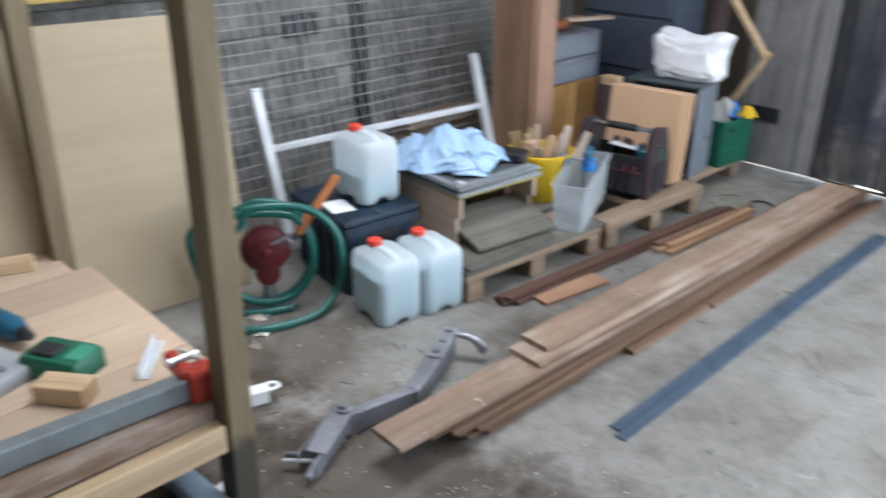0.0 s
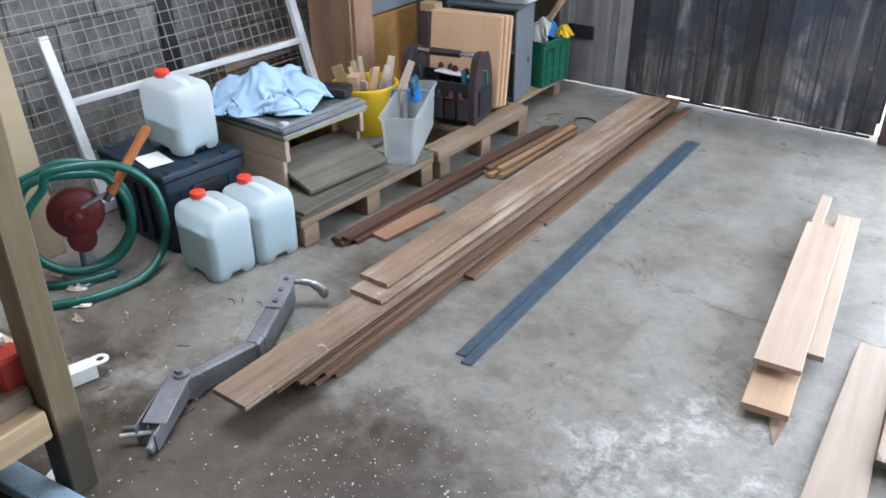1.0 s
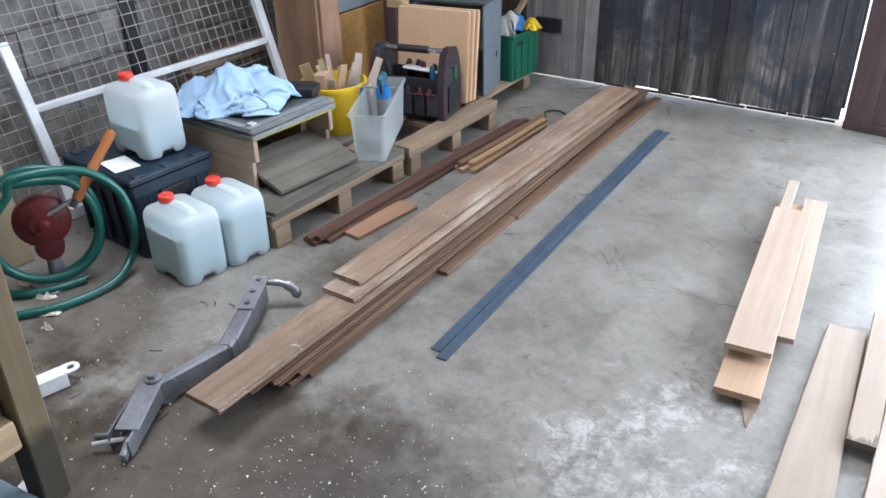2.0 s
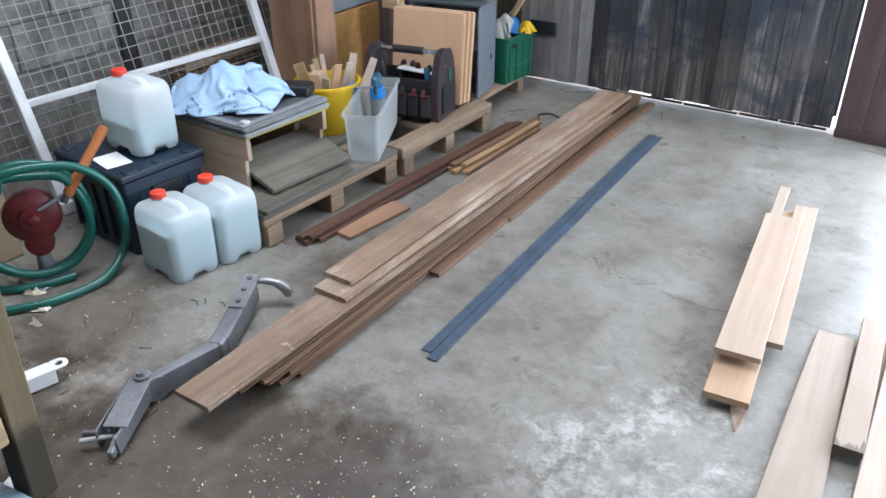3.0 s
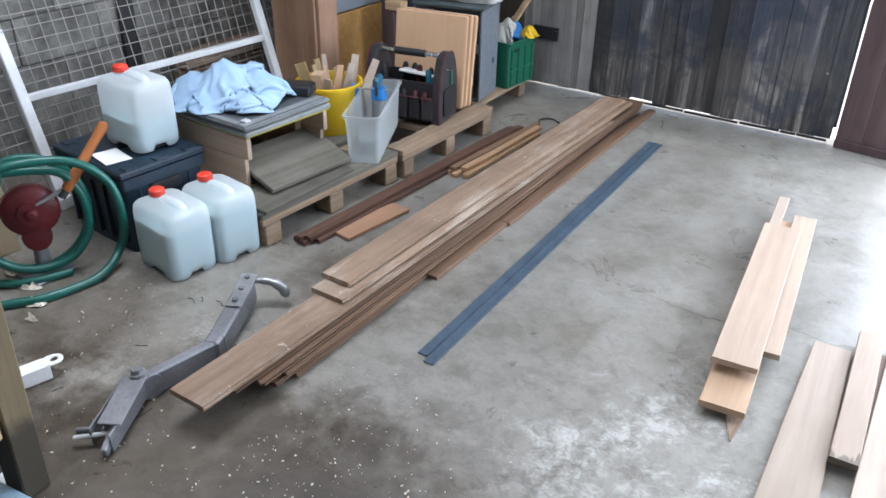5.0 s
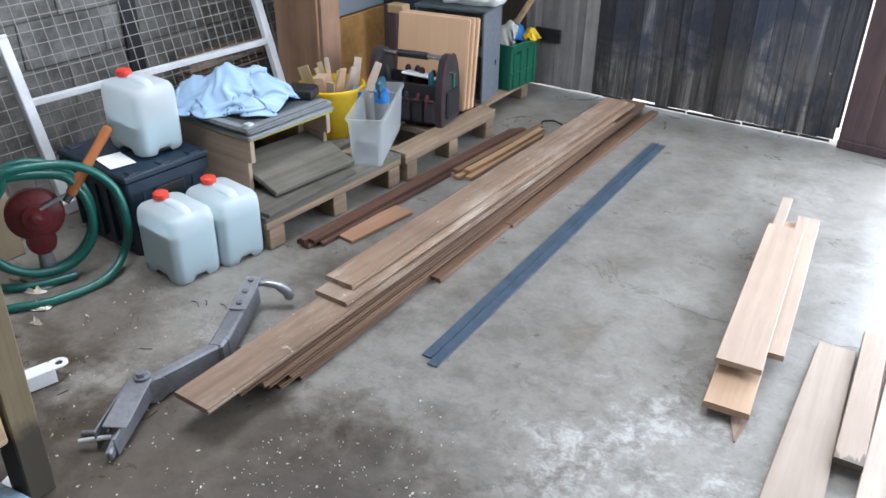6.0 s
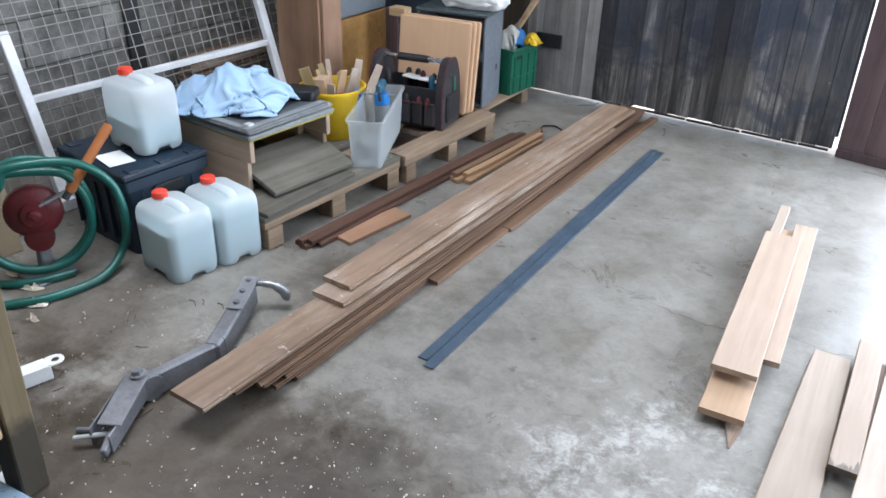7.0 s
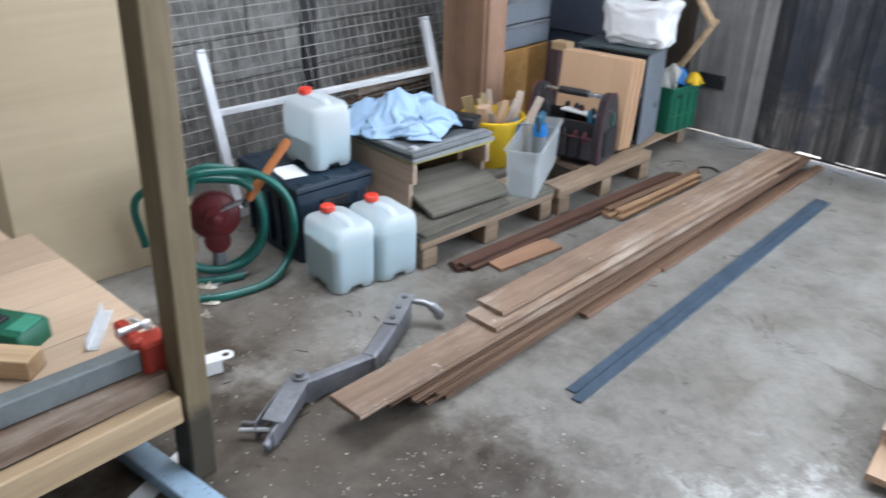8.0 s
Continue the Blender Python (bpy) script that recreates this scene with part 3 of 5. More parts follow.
# ---- loose timber on the floor ----
def plank(x, y0, y1, w, t, z, mat, label, turn=0.0, group="timber stacked on the floor", tilt=0.0, groove=True, roll=0.0, near=1.0):
    """A board lying along y; its near end is at y0. Tongue-and-groove boards have a rebated edge."""
    n = y1 - y0
    bm = bmesh.new()
    h = t / 2
    prof = [(-w / 2, -h), (w / 2 - 0.006, -h), (w / 2 - 0.006, -h * 0.35), (w / 2, -h * 0.3), (w / 2, h * 0.3), (w / 2 - 0.006, h * 0.35), (w / 2 - 0.006, h), (-w / 2 + 0.004, h), (-w / 2, h * 0.8)]
    if not groove:
        prof = [(-w / 2, -h), (w / 2, -h), (w / 2, h * 0.8), (w / 2 - 0.002, h), (-w / 2 + 0.002, h), (-w / 2, h * 0.8)]
    k = max(2, int(n / 0.12))
    rng = random.Random(int((x * 131 + z * 977 + y0 * 53) * 10))
    warp, cup = rng.uniform(-0.004, 0.004), rng.uniform(0, 9)
    rings = []
    for i in range(k + 1):
        s = i / k
        dx = warp * math.sin(s * math.pi)
        dz = 0.0015 * math.sin(s * 7 + cup)
        end = (rng.uniform(-0.002, 0.002) if i in (0, k) else 0)
        k2 = near + (1 - near) * s
        rings.append([Vector((px * k2 + dx, s * n + end, pz + dz)) for px, pz in prof])
    add_loft(bm, rings)
    return solid("timber_plank", bm, mat, pose(x, y0, z + h, tilt, roll, turn), label, "plank", group)


old = "old brown hardwood floorboard with plaster marks in a stack"
for i, (dx, y0, y1) in enumerate([(0.002, 1.11, 4.06), (-0.006, 1.03, 4.03), (0.004, 1.07, 3.97), (-0.004, 0.99, 3.99), (0.001, 0.97, 3.9), (-0.012, 0.89, 3.93)]):
    plank(-1.102 + dx - 0.0015 * i, y0, y1, 0.142, 0.0152, 0.002 + i * 0.0163, M_PLANK_DARK, "dark brown hardwood floorboard lying low in a stack", -0.25 - 0.28 * i)
for x, y0, y1, turn in ((-1.006, 1.82, 3.95, -0.9), (-0.985, 2.35, 4.07, -1.2)):
    plank(x, y0, y1, 0.045, 0.015, 0.002, M_PLANK_DARK, "narrow dark hardwood strip along the foot of a stack", turn, groove=False)
plank(-1.122, 0.777, 3.5, 0.139, 0.018, 0.1005, M_PLANK, old, -1.75)
plank(-1.122, 1.37, 3.78, 0.138, 0.018, 0.1195, M_PLANK, old, -1.9)
plank(-1.141, 1.44, 3.735, 0.122, 0.018, 0.1385, M_PLANK, old, -2.0)

# blue-grey steel strips
for x, y0, y1 in ((-0.781, 1.418, 3.605), (-0.742, 1.389, 3.595)):
    bm = box((0, (y1 - y0) / 2, 0.0025), (0.037, y1 - y0, 0.005), 0.001)
    add_box(bm, (0.017, (y1 - y0) / 2, 0.006), (0.003, y1 - y0, 0.006))
    solid("steel_strip", bm, M_STEEL, pose(x, y0, 0.001, 0, 0, 0.1), "long blue-grey steel strip lying on the concrete floor", "metal strip", "steel strips")

# pale boards stacked beside the strips
pale = "pale oak board in a small stack on the floor"
for y in (1.80, 2.75):
    solid("bearer", box((0, 0, 0.0145), (0.07, 0.05, 0.029), 0.002), M_PINE_X, pose(0.105 - (y - 1.8) * 0.068, y, 0.001), "short pine bearer under a stack of boards", "batten", "bearers")
plank(0.097, 1.631, 2.95, 0.129, 0.022, 0.030, M_FRESH, "orange-toned pine board with a fresh sawn end", 3.9, "pale boards", groove=False)
plank(0.146, 1.93, 2.98, 0.085, 0.020, 0.054, M_OAK, pale, 4.0, "pale boards", groove=False)
plank(0.047, 1.9, 3.14, 0.042, 0.020, 0.054, M_OAK_WHITE, pale, 4.1, "pale boards", groove=False)
plank(0.083, 1.788, 2.79, 0.134, 0.019, 0.080, M_OAK, pale, 3.9, "pale boards", groove=False)
bm = bmesh.new()
add_loft(bm, [[Vector((-0.03, 0, 0)), Vector((0.03, 0, 0)), Vector((0.03, 0, 0.004)), Vector((-0.03, 0, 0.004))], [Vector((0.016, -0.13, 0)), Vector((0.02, -0.13, 0)), Vector((0.02, -0.13, 0.003)), Vector((0.016, -0.13, 0.003))]])
solid("wood_offcut", bm, M_PLANK, pose(0.13, 1.685, 0.002), "thin pointed wood splinter lying on the concrete", "offcut")

wide = "wide pale board with a smooth bleached face lying on the floor"
plank(0.335, 0.75, 2.165, 0.112, 0.02, 0.002, M_OAK_WHITE, wide, 0.75, "wide pale boards", groove=False, near=1.5)
plank(0.424, 1.585, 2.26, 0.074, 0.02, 0.030, M_OAK_SPLIT, "pale board with a rough broken dark end", 0.8, "wide pale boards", groove=False)
plank(0.505, 0.9, 2.24, 0.11, 0.02, 0.012, M_OAK_WHITE, wide, -1.0, "wide pale boards", groove=False)
plank(0.47, 1.75, 2.2, 0.16, 0.022, 0.0, M_PLANK_DARK, "dark board under the pale boards", 0, "wide pale boards", groove=False)


# ---- pallets ----
def pallet(m, label, grey_top):
    p = thing("pallet", m, label, "pallet", "pallets")
    top = M_GREYWOOD if grey_top else M_PALLET
    # long boards run along y here, deck boards across them along x
    for x in (-0.05, -0.33, -0.61, -0.9):
        part("deck_board", box((0, 0.4, 0), (0.10 if x > -0.8 else 0.14, 0.80, 0.024), 0.003), top, p, m=pose(x, 0, 0.132))
    part("lead_board", box((0, 0.4, 0), (0.022, 0.798, 0.028), 0.003), M_PALLET, p, m=pose(-0.012, 0, 0.1055))
    for y in (0.05, 0.40, 0.75):
        part("stringer", box((0, 0, 0), (0.93, 0.09, 0.028), 0.002), M_PALLET_X, p, m=pose(-0.49, y, 0.1055))
        for x in (-0.045, -0.49, -0.93):
            part("block", box((0, 0, 0.0445), (0.09, 0.078, 0.089), 0.003), M_PALLET, p, m=pose(x, y, 0.0015))
    nail = mesh_of("nail_head", lathe([(0.0045, 0), (0.004, 0.0012)], 8), M_CAST)
    for x in (-0.075, -0.025, -0.355, -0.305):
        for y in (0.035, 0.065, 0.38, 0.42, 0.735, 0.765):
            ob = new("nail_head", nail)
            ob.parent, ob.matrix_basis = p, pose(x, y, 0.1442)
    return p


pallet(pose(-1.672, 1.654, 0, 0, 0, -4.2) @ Matrix.Diagonal((1, 1.03, 1, 1)), "weathered wooden pallet with a grey stained deck on the floor", True)
pallet(pose(-1.594, 2.487, 0, 0, 0, -2.8) @ Matrix.Diagonal((1, 0.975, 1, 1)), "bare wooden pallet with open gaps between its boards", False)


# ---- plywood and the low platform ----
M_POST = damp_foot(wood("softwood_post", (0.22, 0.172, 0.105), (0.165, 0.128, 0.075), 2, 30, 0.6, (0.75, 0.72, 0.62), 0.4))
solid("plywood_sheet", box((0, 0, 0.56), (0.018, 1.04, 1.12), 0.0015), M_PLY, pose(-2.515, 0.61, 0.002, 0, -5, -7), "pale plywood sheet leaning upright with a sawn edge", "plywood sheet", "plywood sheets")
solid("plywood_sheet", box((0, 0, 0.68), (0.018, 0.9, 1.36), 0.0015), M_PLY, pose(-2.73, -0.05, 0.002, 0, -3, 0), "pale plywood sheet standing behind the platform", "plywood sheet", "plywood sheets")
solid("wall_beam", box((0, 0, 0), (0.08, 1.2, 0.09), 0.004), plain("yellow_paint", (0.50, 0.36, 0.10), 0.5), pose(-3.16, 0.85, 1.17), "yellow painted beam fixed along the wall", "beam")

platform = thing("work_platform", pose(-1.317, 0.412, 0), "low timber work platform with tall square corner posts", "platform")
for x, y, h in ((0, 0, 2.3), (-1.20, 0.0, 2.3), (0, -1.9, 0.34), (-1.20, -1.9, 0.34)):
    part("post", box((0, 0, h / 2), (0.085, 0.07, h), 0.004), M_POST, platform, "square planed softwood post with a dark damp foot" if h > 1 else "", m=pose(x, y, 0.0, -0.95, 0.95, 0) if h > 1 else pose(x, y, 0.0))
for i in range(5):
    part("top_board", box((0, -0.95, 0), (0.236, 1.98, 0.022), 0.002), M_DECK, platform, m=pose(-0.20 - i * 0.239, 0.01 if i < 4 else -0.05, 0.329))
part("rail", box((0, -0.95, 0), (0.048, 1.824, 0.085), 0.005), M_PINE, platform, "pale squared softwood rail", m=pose(0.018, 0.0, 0.2475))
part("rail", box((0, -0.95, 0), (0.045, 1.84, 0.085), 0.005), M_PINE, platform, m=pose(-1.18, -0.045, 0.205))
part("apron_board", box((0, -0.95, 0), (0.076, 1.824, 0.048), 0.003), M_PLANK, platform, "brown hardwood edge board", m=pose(-0.039, 0.0, 0.3165))
part("cross_rail", box((-0.60, 0, 0), (1.10, 0.045, 0.07), 0.003), M_PINE_X, platform, m=pose(-0.05, -0.02, 0.2525))

clamp = thing("sash_clamp", pose(-1.388, 0.335, 0.342, 0, 0, -3.5), "grey steel sash clamp with red jaw resting on the platform", "clamp")
part("bar", box((0, -0.8, 0.032), (0.05, 1.6, 0.062), 0.004), plain("clamp_grey_paint", (0.21, 0.24, 0.25), 0.4, 0.3, 0.25, 30), clamp)
jaw = part("jaw", box((0.005, 0.035, 0.02), (0.075, 0.075, 0.12), 0.008), M_CLAMPRED, clamp, "chipped red cast jaw")
part("jaw_lug", box((-0.075, 0.01, 0.055), (0.10, 0.035, 0.05), 0.008), M_CLAMPRED, clamp)
part("jaw_lug", box((-0.005, 0.005, 0.072), (0.045, 0.05, 0.03), 0.008, taper=0.7), M_CLAMPRED, clamp)
part("screw", tube([(-0.05, -0.02, 0.085), (-0.05, 0.06, 0.085)], 0.011, 12), M_GALV, jaw, "bright threaded screw")
part("screw_handle", tube([(-0.09, 0.03, 0.088), (-0.01, 0.045, 0.092)], 0.006, 8), M_GALV, jaw)

charger = thing("battery_charger", pose(-1.74, 0.15, 0.341, 0, 0, 30), "dark green plastic power tool battery charger on the platform", "charger")
bm = bmesh.new()
add_loft(bm, [rounded(0.19, 0.125, 0.015, 0), rounded(0.19, 0.125, 0.015, 0.05), rounded(0.175, 0.11, 0.015, 0.062)])
part("body", bm, M_GREEN, charger, smooth=True)
part("socket", box((-0.03, -0.01, 0.066), (0.075, 0.06, 0.012), 0.003), M_BLACK, charger, "black battery socket")
part("panel", box((0.06, 0.005, 0.063), (0.05, 0.08, 0.006), 0.002), plain("green_label", (0.05, 0.30, 0.20), 0.4), charger)
solid("pine_block", box((0, 0, 0.0275), (0.075, 0.14, 0.055), 0.003), M_PINE, pose(-1.60, 0.105, 0.341, 0, 0, -52), "short sawn pine block lying on the platform", "wood block", "pine blocks")
solid("pine_block", box((0, 0, 0.0225), (0.06, 0.2, 0.045), 0.003), M_PINE, pose(-2.50, 0.22, 0.341, 0, 0, -20), "short sawn pine block lying on the platform", "wood block", "pine blocks")
bracket = thing("angle_bracket", pose(-1.62, 0.346, 0.341, 0, 0, 142), "bright folded aluminium angle bracket on the platform", "bracket")
part("leg", box((0, 0, 0.002), (0.20, 0.028, 0.004), 0.001), M_GALV, bracket)
part("leg", box((0, 0.014, 0.016), (0.20, 0.004, 0.032), 0.001), M_GALV, bracket)
drill = thing("cordless_drill", pose(-2.03, 0.09, 0.341, 0, 0, 15), "dark blue cordless drill lying beside a grey case", "drill")
part("motor_housing", tube([(-0.1, 0.0, 0.045), (-0.08, 0, 0.045), (0.05, 0, 0.045), (0.09, 0, 0.045)], [0.03, 0.04, 0.04, 0.024], 16), M_TEAL, drill, smooth=True)
part("chuck", tube([(0.09, 0, 0.045), (0.13, 0, 0.045)], [0.022, 0.014], 14), M_BLACK, drill)
part("grip", box((-0.05, -0.07, 0.035), (0.045, 0.12, 0.05), 0.012), M_BLACK, drill)
case = thing("tool_case", pose(-1.86, -0.02, 0.341, 0, 0, 20), "pale grey plastic tool case with a recessed handle", "case")
bm = bmesh.new()
add_loft(bm, [rounded(0.26, 0.17, 0.02, 0), rounded(0.26, 0.17, 0.02, 0.03), rounded(0.245, 0.155, 0.02, 0.042)])
part("shell", bm, plain("pale_grey_plastic", (0.40, 0.42, 0.44), 0.45), case, smooth=True)
part("handle", box((0.05, 0, 0.045), (0.09, 0.02, 0.012), 0.004), M_CAST, case, "dark grey handle")

level = solid("spirit_level", box((0, -0.275, 0.022), (0.07, 0.65, 0.044), 0.003), M_GLUE, pose(-1.47, 0.315, 0.002, 0, 0, 95), "light blue anodised alloy bar lying under the platform", "metal bar")


def strap(length, width, thick, hole, off):
    """A flat strip with a round end and a round hole through it."""
    bm = bmesh.new()
    seg = 20
    outer, inner = [], []
    for k in range(seg):
        a = k * math.tau / seg
        d = Vector((math.cos(a), math.sin(a), 0))
        k2 = 1 / max(abs(d.x), abs(d.y)) if d.x < 0 else 1 / max(abs(d.y), 1e-6) if abs(d.y) > abs(d.x) else 1.0
        outer.append(Vector((d.x * width / 2 if d.x > 0 else max(-width / 2, d.x * k2 * width / 2), max(-width / 2, min(width / 2, d.y * (k2 if d.x < 0 else 1.0) * width / 2)), 0)))
        inner.append(d * hole)
    rows = [[bm.verts.new(p + Vector((off, 0, z))) for p in ring] for z, ring in ((0, inner), (0, outer), (thick, outer), (thick, inner))]
    rows.append(rows[0])
    for a, b in zip(rows, rows[1:]):
        for i in range(seg):
            j = (i + 1) % seg
            bm.faces.new((a[i], a[j], b[j], b[i]))
    add_box(bm, (off - width / 2 - (length - width) / 2, 0, thick / 2), (length - width, width, thick))
    return bm


plate = thing("hinge_strap", pose(-1.66, 0.745, 0.048, 0, 0, 74), "bright galvanised strap plate with a round hole", "metal strap")
part("strap", strap(0.26, 0.052, 0.004, 0.012, -0.01), M_STRAP, plate)
part("flange", box((-0.13, -0.024, -0.021), (0.2, 0.004, 0.045), 0.001), M_STRAP, plate)
part("flange", box((-0.13, 0.024, -0.021), (0.2, 0.004, 0.045), 0.001), M_STRAP, plate)
plate2 = thing("hinge_strap", pose(-1.385, 0.418, 0.003, 0, 0, 110), "bright galvanised strap plate with a round hole", "metal strap")
part("strap", strap(0.3, 0.06, 0.004, 0.013, -0.01), M_STRAP, plate2)

# ---- trailer arm ----
arm = thing("trailer_arm", pose(-1.36, 0.80, 0), "grey painted steel arm with a clevis, bolts and hook", "steel arm")
o = Vector((-1.36, 0.80, 0))


def rel(*p):
    return Vector(p) - o


part("channel_top", bar(rel(-1.262, 0.625, 0.070), rel(-1.350, 0.790, 0.090), 0.068, 0.005), M_CAST, arm)
part("channel_side", bar(rel(-1.232, 0.600, 0.034), rel(-1.320, 0.790, 0.055), 0.006, 0.062), M_CAST, arm)
part("channel_side", bar(rel(-1.300, 0.590, 0.034), rel(-1.385, 0.780, 0.055), 0.006, 0.062), M_CAST, arm)
part("clevis_tongue", bar(rel(-1.232, 0.575, 0.02), rel(-1.29, 0.68, 0.052), 0.018, 0.03, 0.004), M_CAST, arm)
part("rod", tube([rel(-1.34, 0.565, 0.03), rel(-1.27, 0.62, 0.04)], 0.007, 8), M_GALV, arm, "bright steel rod")
part("rod", tube([rel(-1.38, 0.60, 0.012), rel(-1.31, 0.64, 0.02)], 0.008, 8), M_CAST, arm)
part("bolt", tube([rel(-1.345, 0.795, 0.05), rel(-1.348, 0.793, 0.112)], 0.016, 6), M_CAST, arm)
part("washer", tube([rel(-1.346, 0.794, 0.093), rel(-1.3465, 0.7938, 0.099)], 0.024, 16), M_ALLOY, arm)
part("lower_arm", bar(rel(-1.345, 0.80, 0.042), rel(-1.298, 1.04, 0.045), 0.036, 0.078, 0.006), M_CAST, arm)
part("eye", tube([rel(-1.357, 0.822, 0.042), rel(-1.318, 0.814, 0.042)], 0.040, 24), M_CAST, arm, "rounded bearing eye", smooth=True)
part("elbow", bar(rel(-1.297, 1.02, 0.046), rel(-1.322, 1.09, 0.050), 0.05, 0.080, 0.008), M_CAST, arm)
part("upper_arm", bar(rel(-1.308, 1.055, 0.048), rel(-1.432, 1.325, 0.068), 0.052, 0.078, 0.006), M_CAST, arm)
cover = part("cover_plate", bar(rel(-1.362, 1.185, 0.1015), rel(-1.448, 1.352, 0.112), 0.056, 0.006), M_ALLOY, arm, "dull bolted cover plate")
for s in (0.15, 0.5, 0.85):
    p = rel(-1.362, 1.185, 0.1045).lerp(rel(-1.448, 1.352, 0.115), s)
    part("bolt_head", tube([p, p + Vector((0, 0, 0.009))], 0.010, 6), M_CAST, cover)
part("hook", tube(smooth_path([rel(-1.44, 1.335, 0.09), rel(-1.412, 1.36, 0.094), rel(-1.375, 1.385, 0.086), rel(-1.345, 1.398, 0.066), rel(-1.332, 1.40, 0.035)], 5), [0.010] * 6 + [0.013] * 5 + [0.018] * 8 + [0.014, 0.008], 12), M_ALLOY, arm, "dull rounded hook", smooth=True)

# ---- green hose and hand-cranked grinder ----
C, N, U = Vector((-2.2, 1.075, 0.235)), Vector((0.88, -0.47, 0)), Vector((0.47, 0.88, 0))


def on_coil(a, r, n, du=0.0, dz=0.0):
    a = radians(a)
    return C + U * (r * math.cos(a) + du) + Vector((0, 0, r * math.sin(a) * 1.06 + dz)) + N * n


pts = [on_coil(205, 0.30, -0.10, 0, 0.02), on_coil(165, 0.29, -0.08, 0, 0.01)]
pts += [on_coil(120 - k * 30, 0.195 + 0.003 * math.sin(k), -0.04 + 0.004 * k, -0.01) for k in range(13)]
pts += [on_coil(90 - k * 30, 0.178 + 0.004 * math.sin(k * 1.7), 0.02 + 0.004 * k, 0.0, 0.0) for k in range(1, 12)]
pts += [on_coil(105, 0.2, 0.07, 0.0, 0.02), on_coil(60, 0.225, 0.06, 0.03), on_coil(25, 0.235, 0.06, 0.045), on_coil(-10, 0.235, 0.08, 0.05), Vector((-2.03, 1.27, 0.07)), Vector((-2.0, 1.15, 0.022)), Vector((-2.03, 0.98, 0.017)), Vector((-2.10, 0.87, 0.017)), Vector((-2.125, 0.84, 0.017))]
pts = [Vector((p.x, p.y, max(p.z, 0.017))) for p in pts]
hose = thing("garden_hose", pose(0, 0, 0), "thick green rubber hose coiled loosely on its edge", "hose")
part("hose_tube", tube(smooth_path(pts, 7), 0.0155, 12), M_HOSE, hose, smooth=True)
# black disc paints the dark inside of the bore onto the capped end
part("hose_bore", tube([(-2.1252, 0.8398, 0.017), (-2.127, 0.838, 0.017)], 0.011, 12), M_BLACK, hose, "black disc painted in for the dark open hose end")
pts = [Vector(p) for p in ((-2.34, 0.90, 0.016), (-2.24, 0.93, 0.016), (-2.16, 1.02, 0.016), (-2.12, 1.12, 0.016))]
part("hose_tail", tube(smooth_path(pts, 7), 0.0155, 12), M_HOSE, hose, smooth=True)

grinder = thing("hand_grinder", pose(-2.21, 1.075, 0), "old red hand-cranked grinder with an orange wooden handle", "grinder")
q = Matrix((U, Vector((0, 0, 1)), N)).transposed().to_4x4()
gm = Matrix.Translation((0, 0, 0.26)) @ q
part("housing", lathe([(0.02, -0.035), (0.085, -0.03), (0.097, -0.012), (0.097, 0.012), (0.085, 0.026), (0.05, 0.034), (0.045, 0.045), (0.012, 0.048)], 28), M_REDP, grinder, "worn dark red cast housing", True, gm)
part("gear_lobe", lathe([(0.02, -0.03), (0.048, -0.026), (0.052, 0.0), (0.048, 0.024), (0.02, 0.03)], 20), M_REDP, grinder, "", True, gm @ pose(0.0, -0.105, 0.0))
part("hub", lathe([(0.022, 0), (0.020, 0.014), (0.01, 0.018)], 16), M_REDP, grinder, m=gm @ pose(0, 0, 0.045))
part("stand", box((0, 0, 0.09), (0.045, 0.05, 0.16), 0.006, taper=0.7), M_CAST, grinder, m=pose(0, 0, 0.008))
part("foot", box((0, 0, 0.006), (0.14, 0.16, 0.012), 0.003), M_CAST, grinder)
part("crank_arm", bar(Vector((0.04, 0.0, 0.29)), Vector((0.10, 0.10, 0.335)), 0.022, 0.01, 0.002), M_ALLOY, grinder, "dull steel crank arm")
hp, hq = Vector((0.10, 0.085, 0.325)), Vector((0.11, 0.285, 0.52))
hl = (hq - hp).length
part("ferrule", tube([hp - (hq - hp) * 0.10, hp + (hq - hp) * 0.04], 0.013, 12), M_BLACK, grinder)
handle = part("crank_handle", lathe([(0.012, 0), (0.019, 0.012), (0.0185, hl * 0.4), (0.0165, hl * 0.7), (0.0185, hl * 0.9), (0.0175, hl * 0.97), (0.010, hl)], 16), M_HANDLE, grinder, "turned orange wooden handle", True,
              Matrix.Translation(hp) @ (hq - hp).to_track_quat("Z", "Y").to_matrix().to_4x4())


# ---- jerrycans ----
def can_ring(w, d, r, z, n=7):
    pts, out = rounded(w, d, r, z, n), []
    for k in range(4):
        out += pts[k * n:(k + 1) * n]
        a, b = pts[(k + 1) * n - 1], pts[((k + 1) * n) % (4 * n)]
        out += [a.lerp(b, f) for f in (0.18, 0.30, 0.70, 0.82)]
    return out


def can_body(inset, top, notch=True):
    bm = bmesh.new()
    w, d = 0.232 - inset, 0.178 - inset
    rings = []
    spec = [(0.004 + inset, 0.86, 0.03), (inset + 0.0, 0.94, 0.035), (0.012, 0.985, 0.032), (0.040, 1.0, 0.032), (0.12, 1.0, 0.031), (0.20, 1.0, 0.031), (0.238, 0.998, 0.033), (0.262, 0.97, 0.036), (0.275, 0.91, 0.04), (0.281, 0.80, 0.045)]
    for z, k, r in spec:
        if z > top:
            break
        rings.append(can_ring(w * k, d * k, r * k, z + inset * 0.5))
    if top < 0.25:
        rings.append(can_ring(w, d, 0.031, top))
    if notch:
        for ring in rings[:3]:
            for k, p in enumerate(ring):
                if k % 11 in (8, 9):
                    p.z += 0.021
    return add_loft(bm, rings)


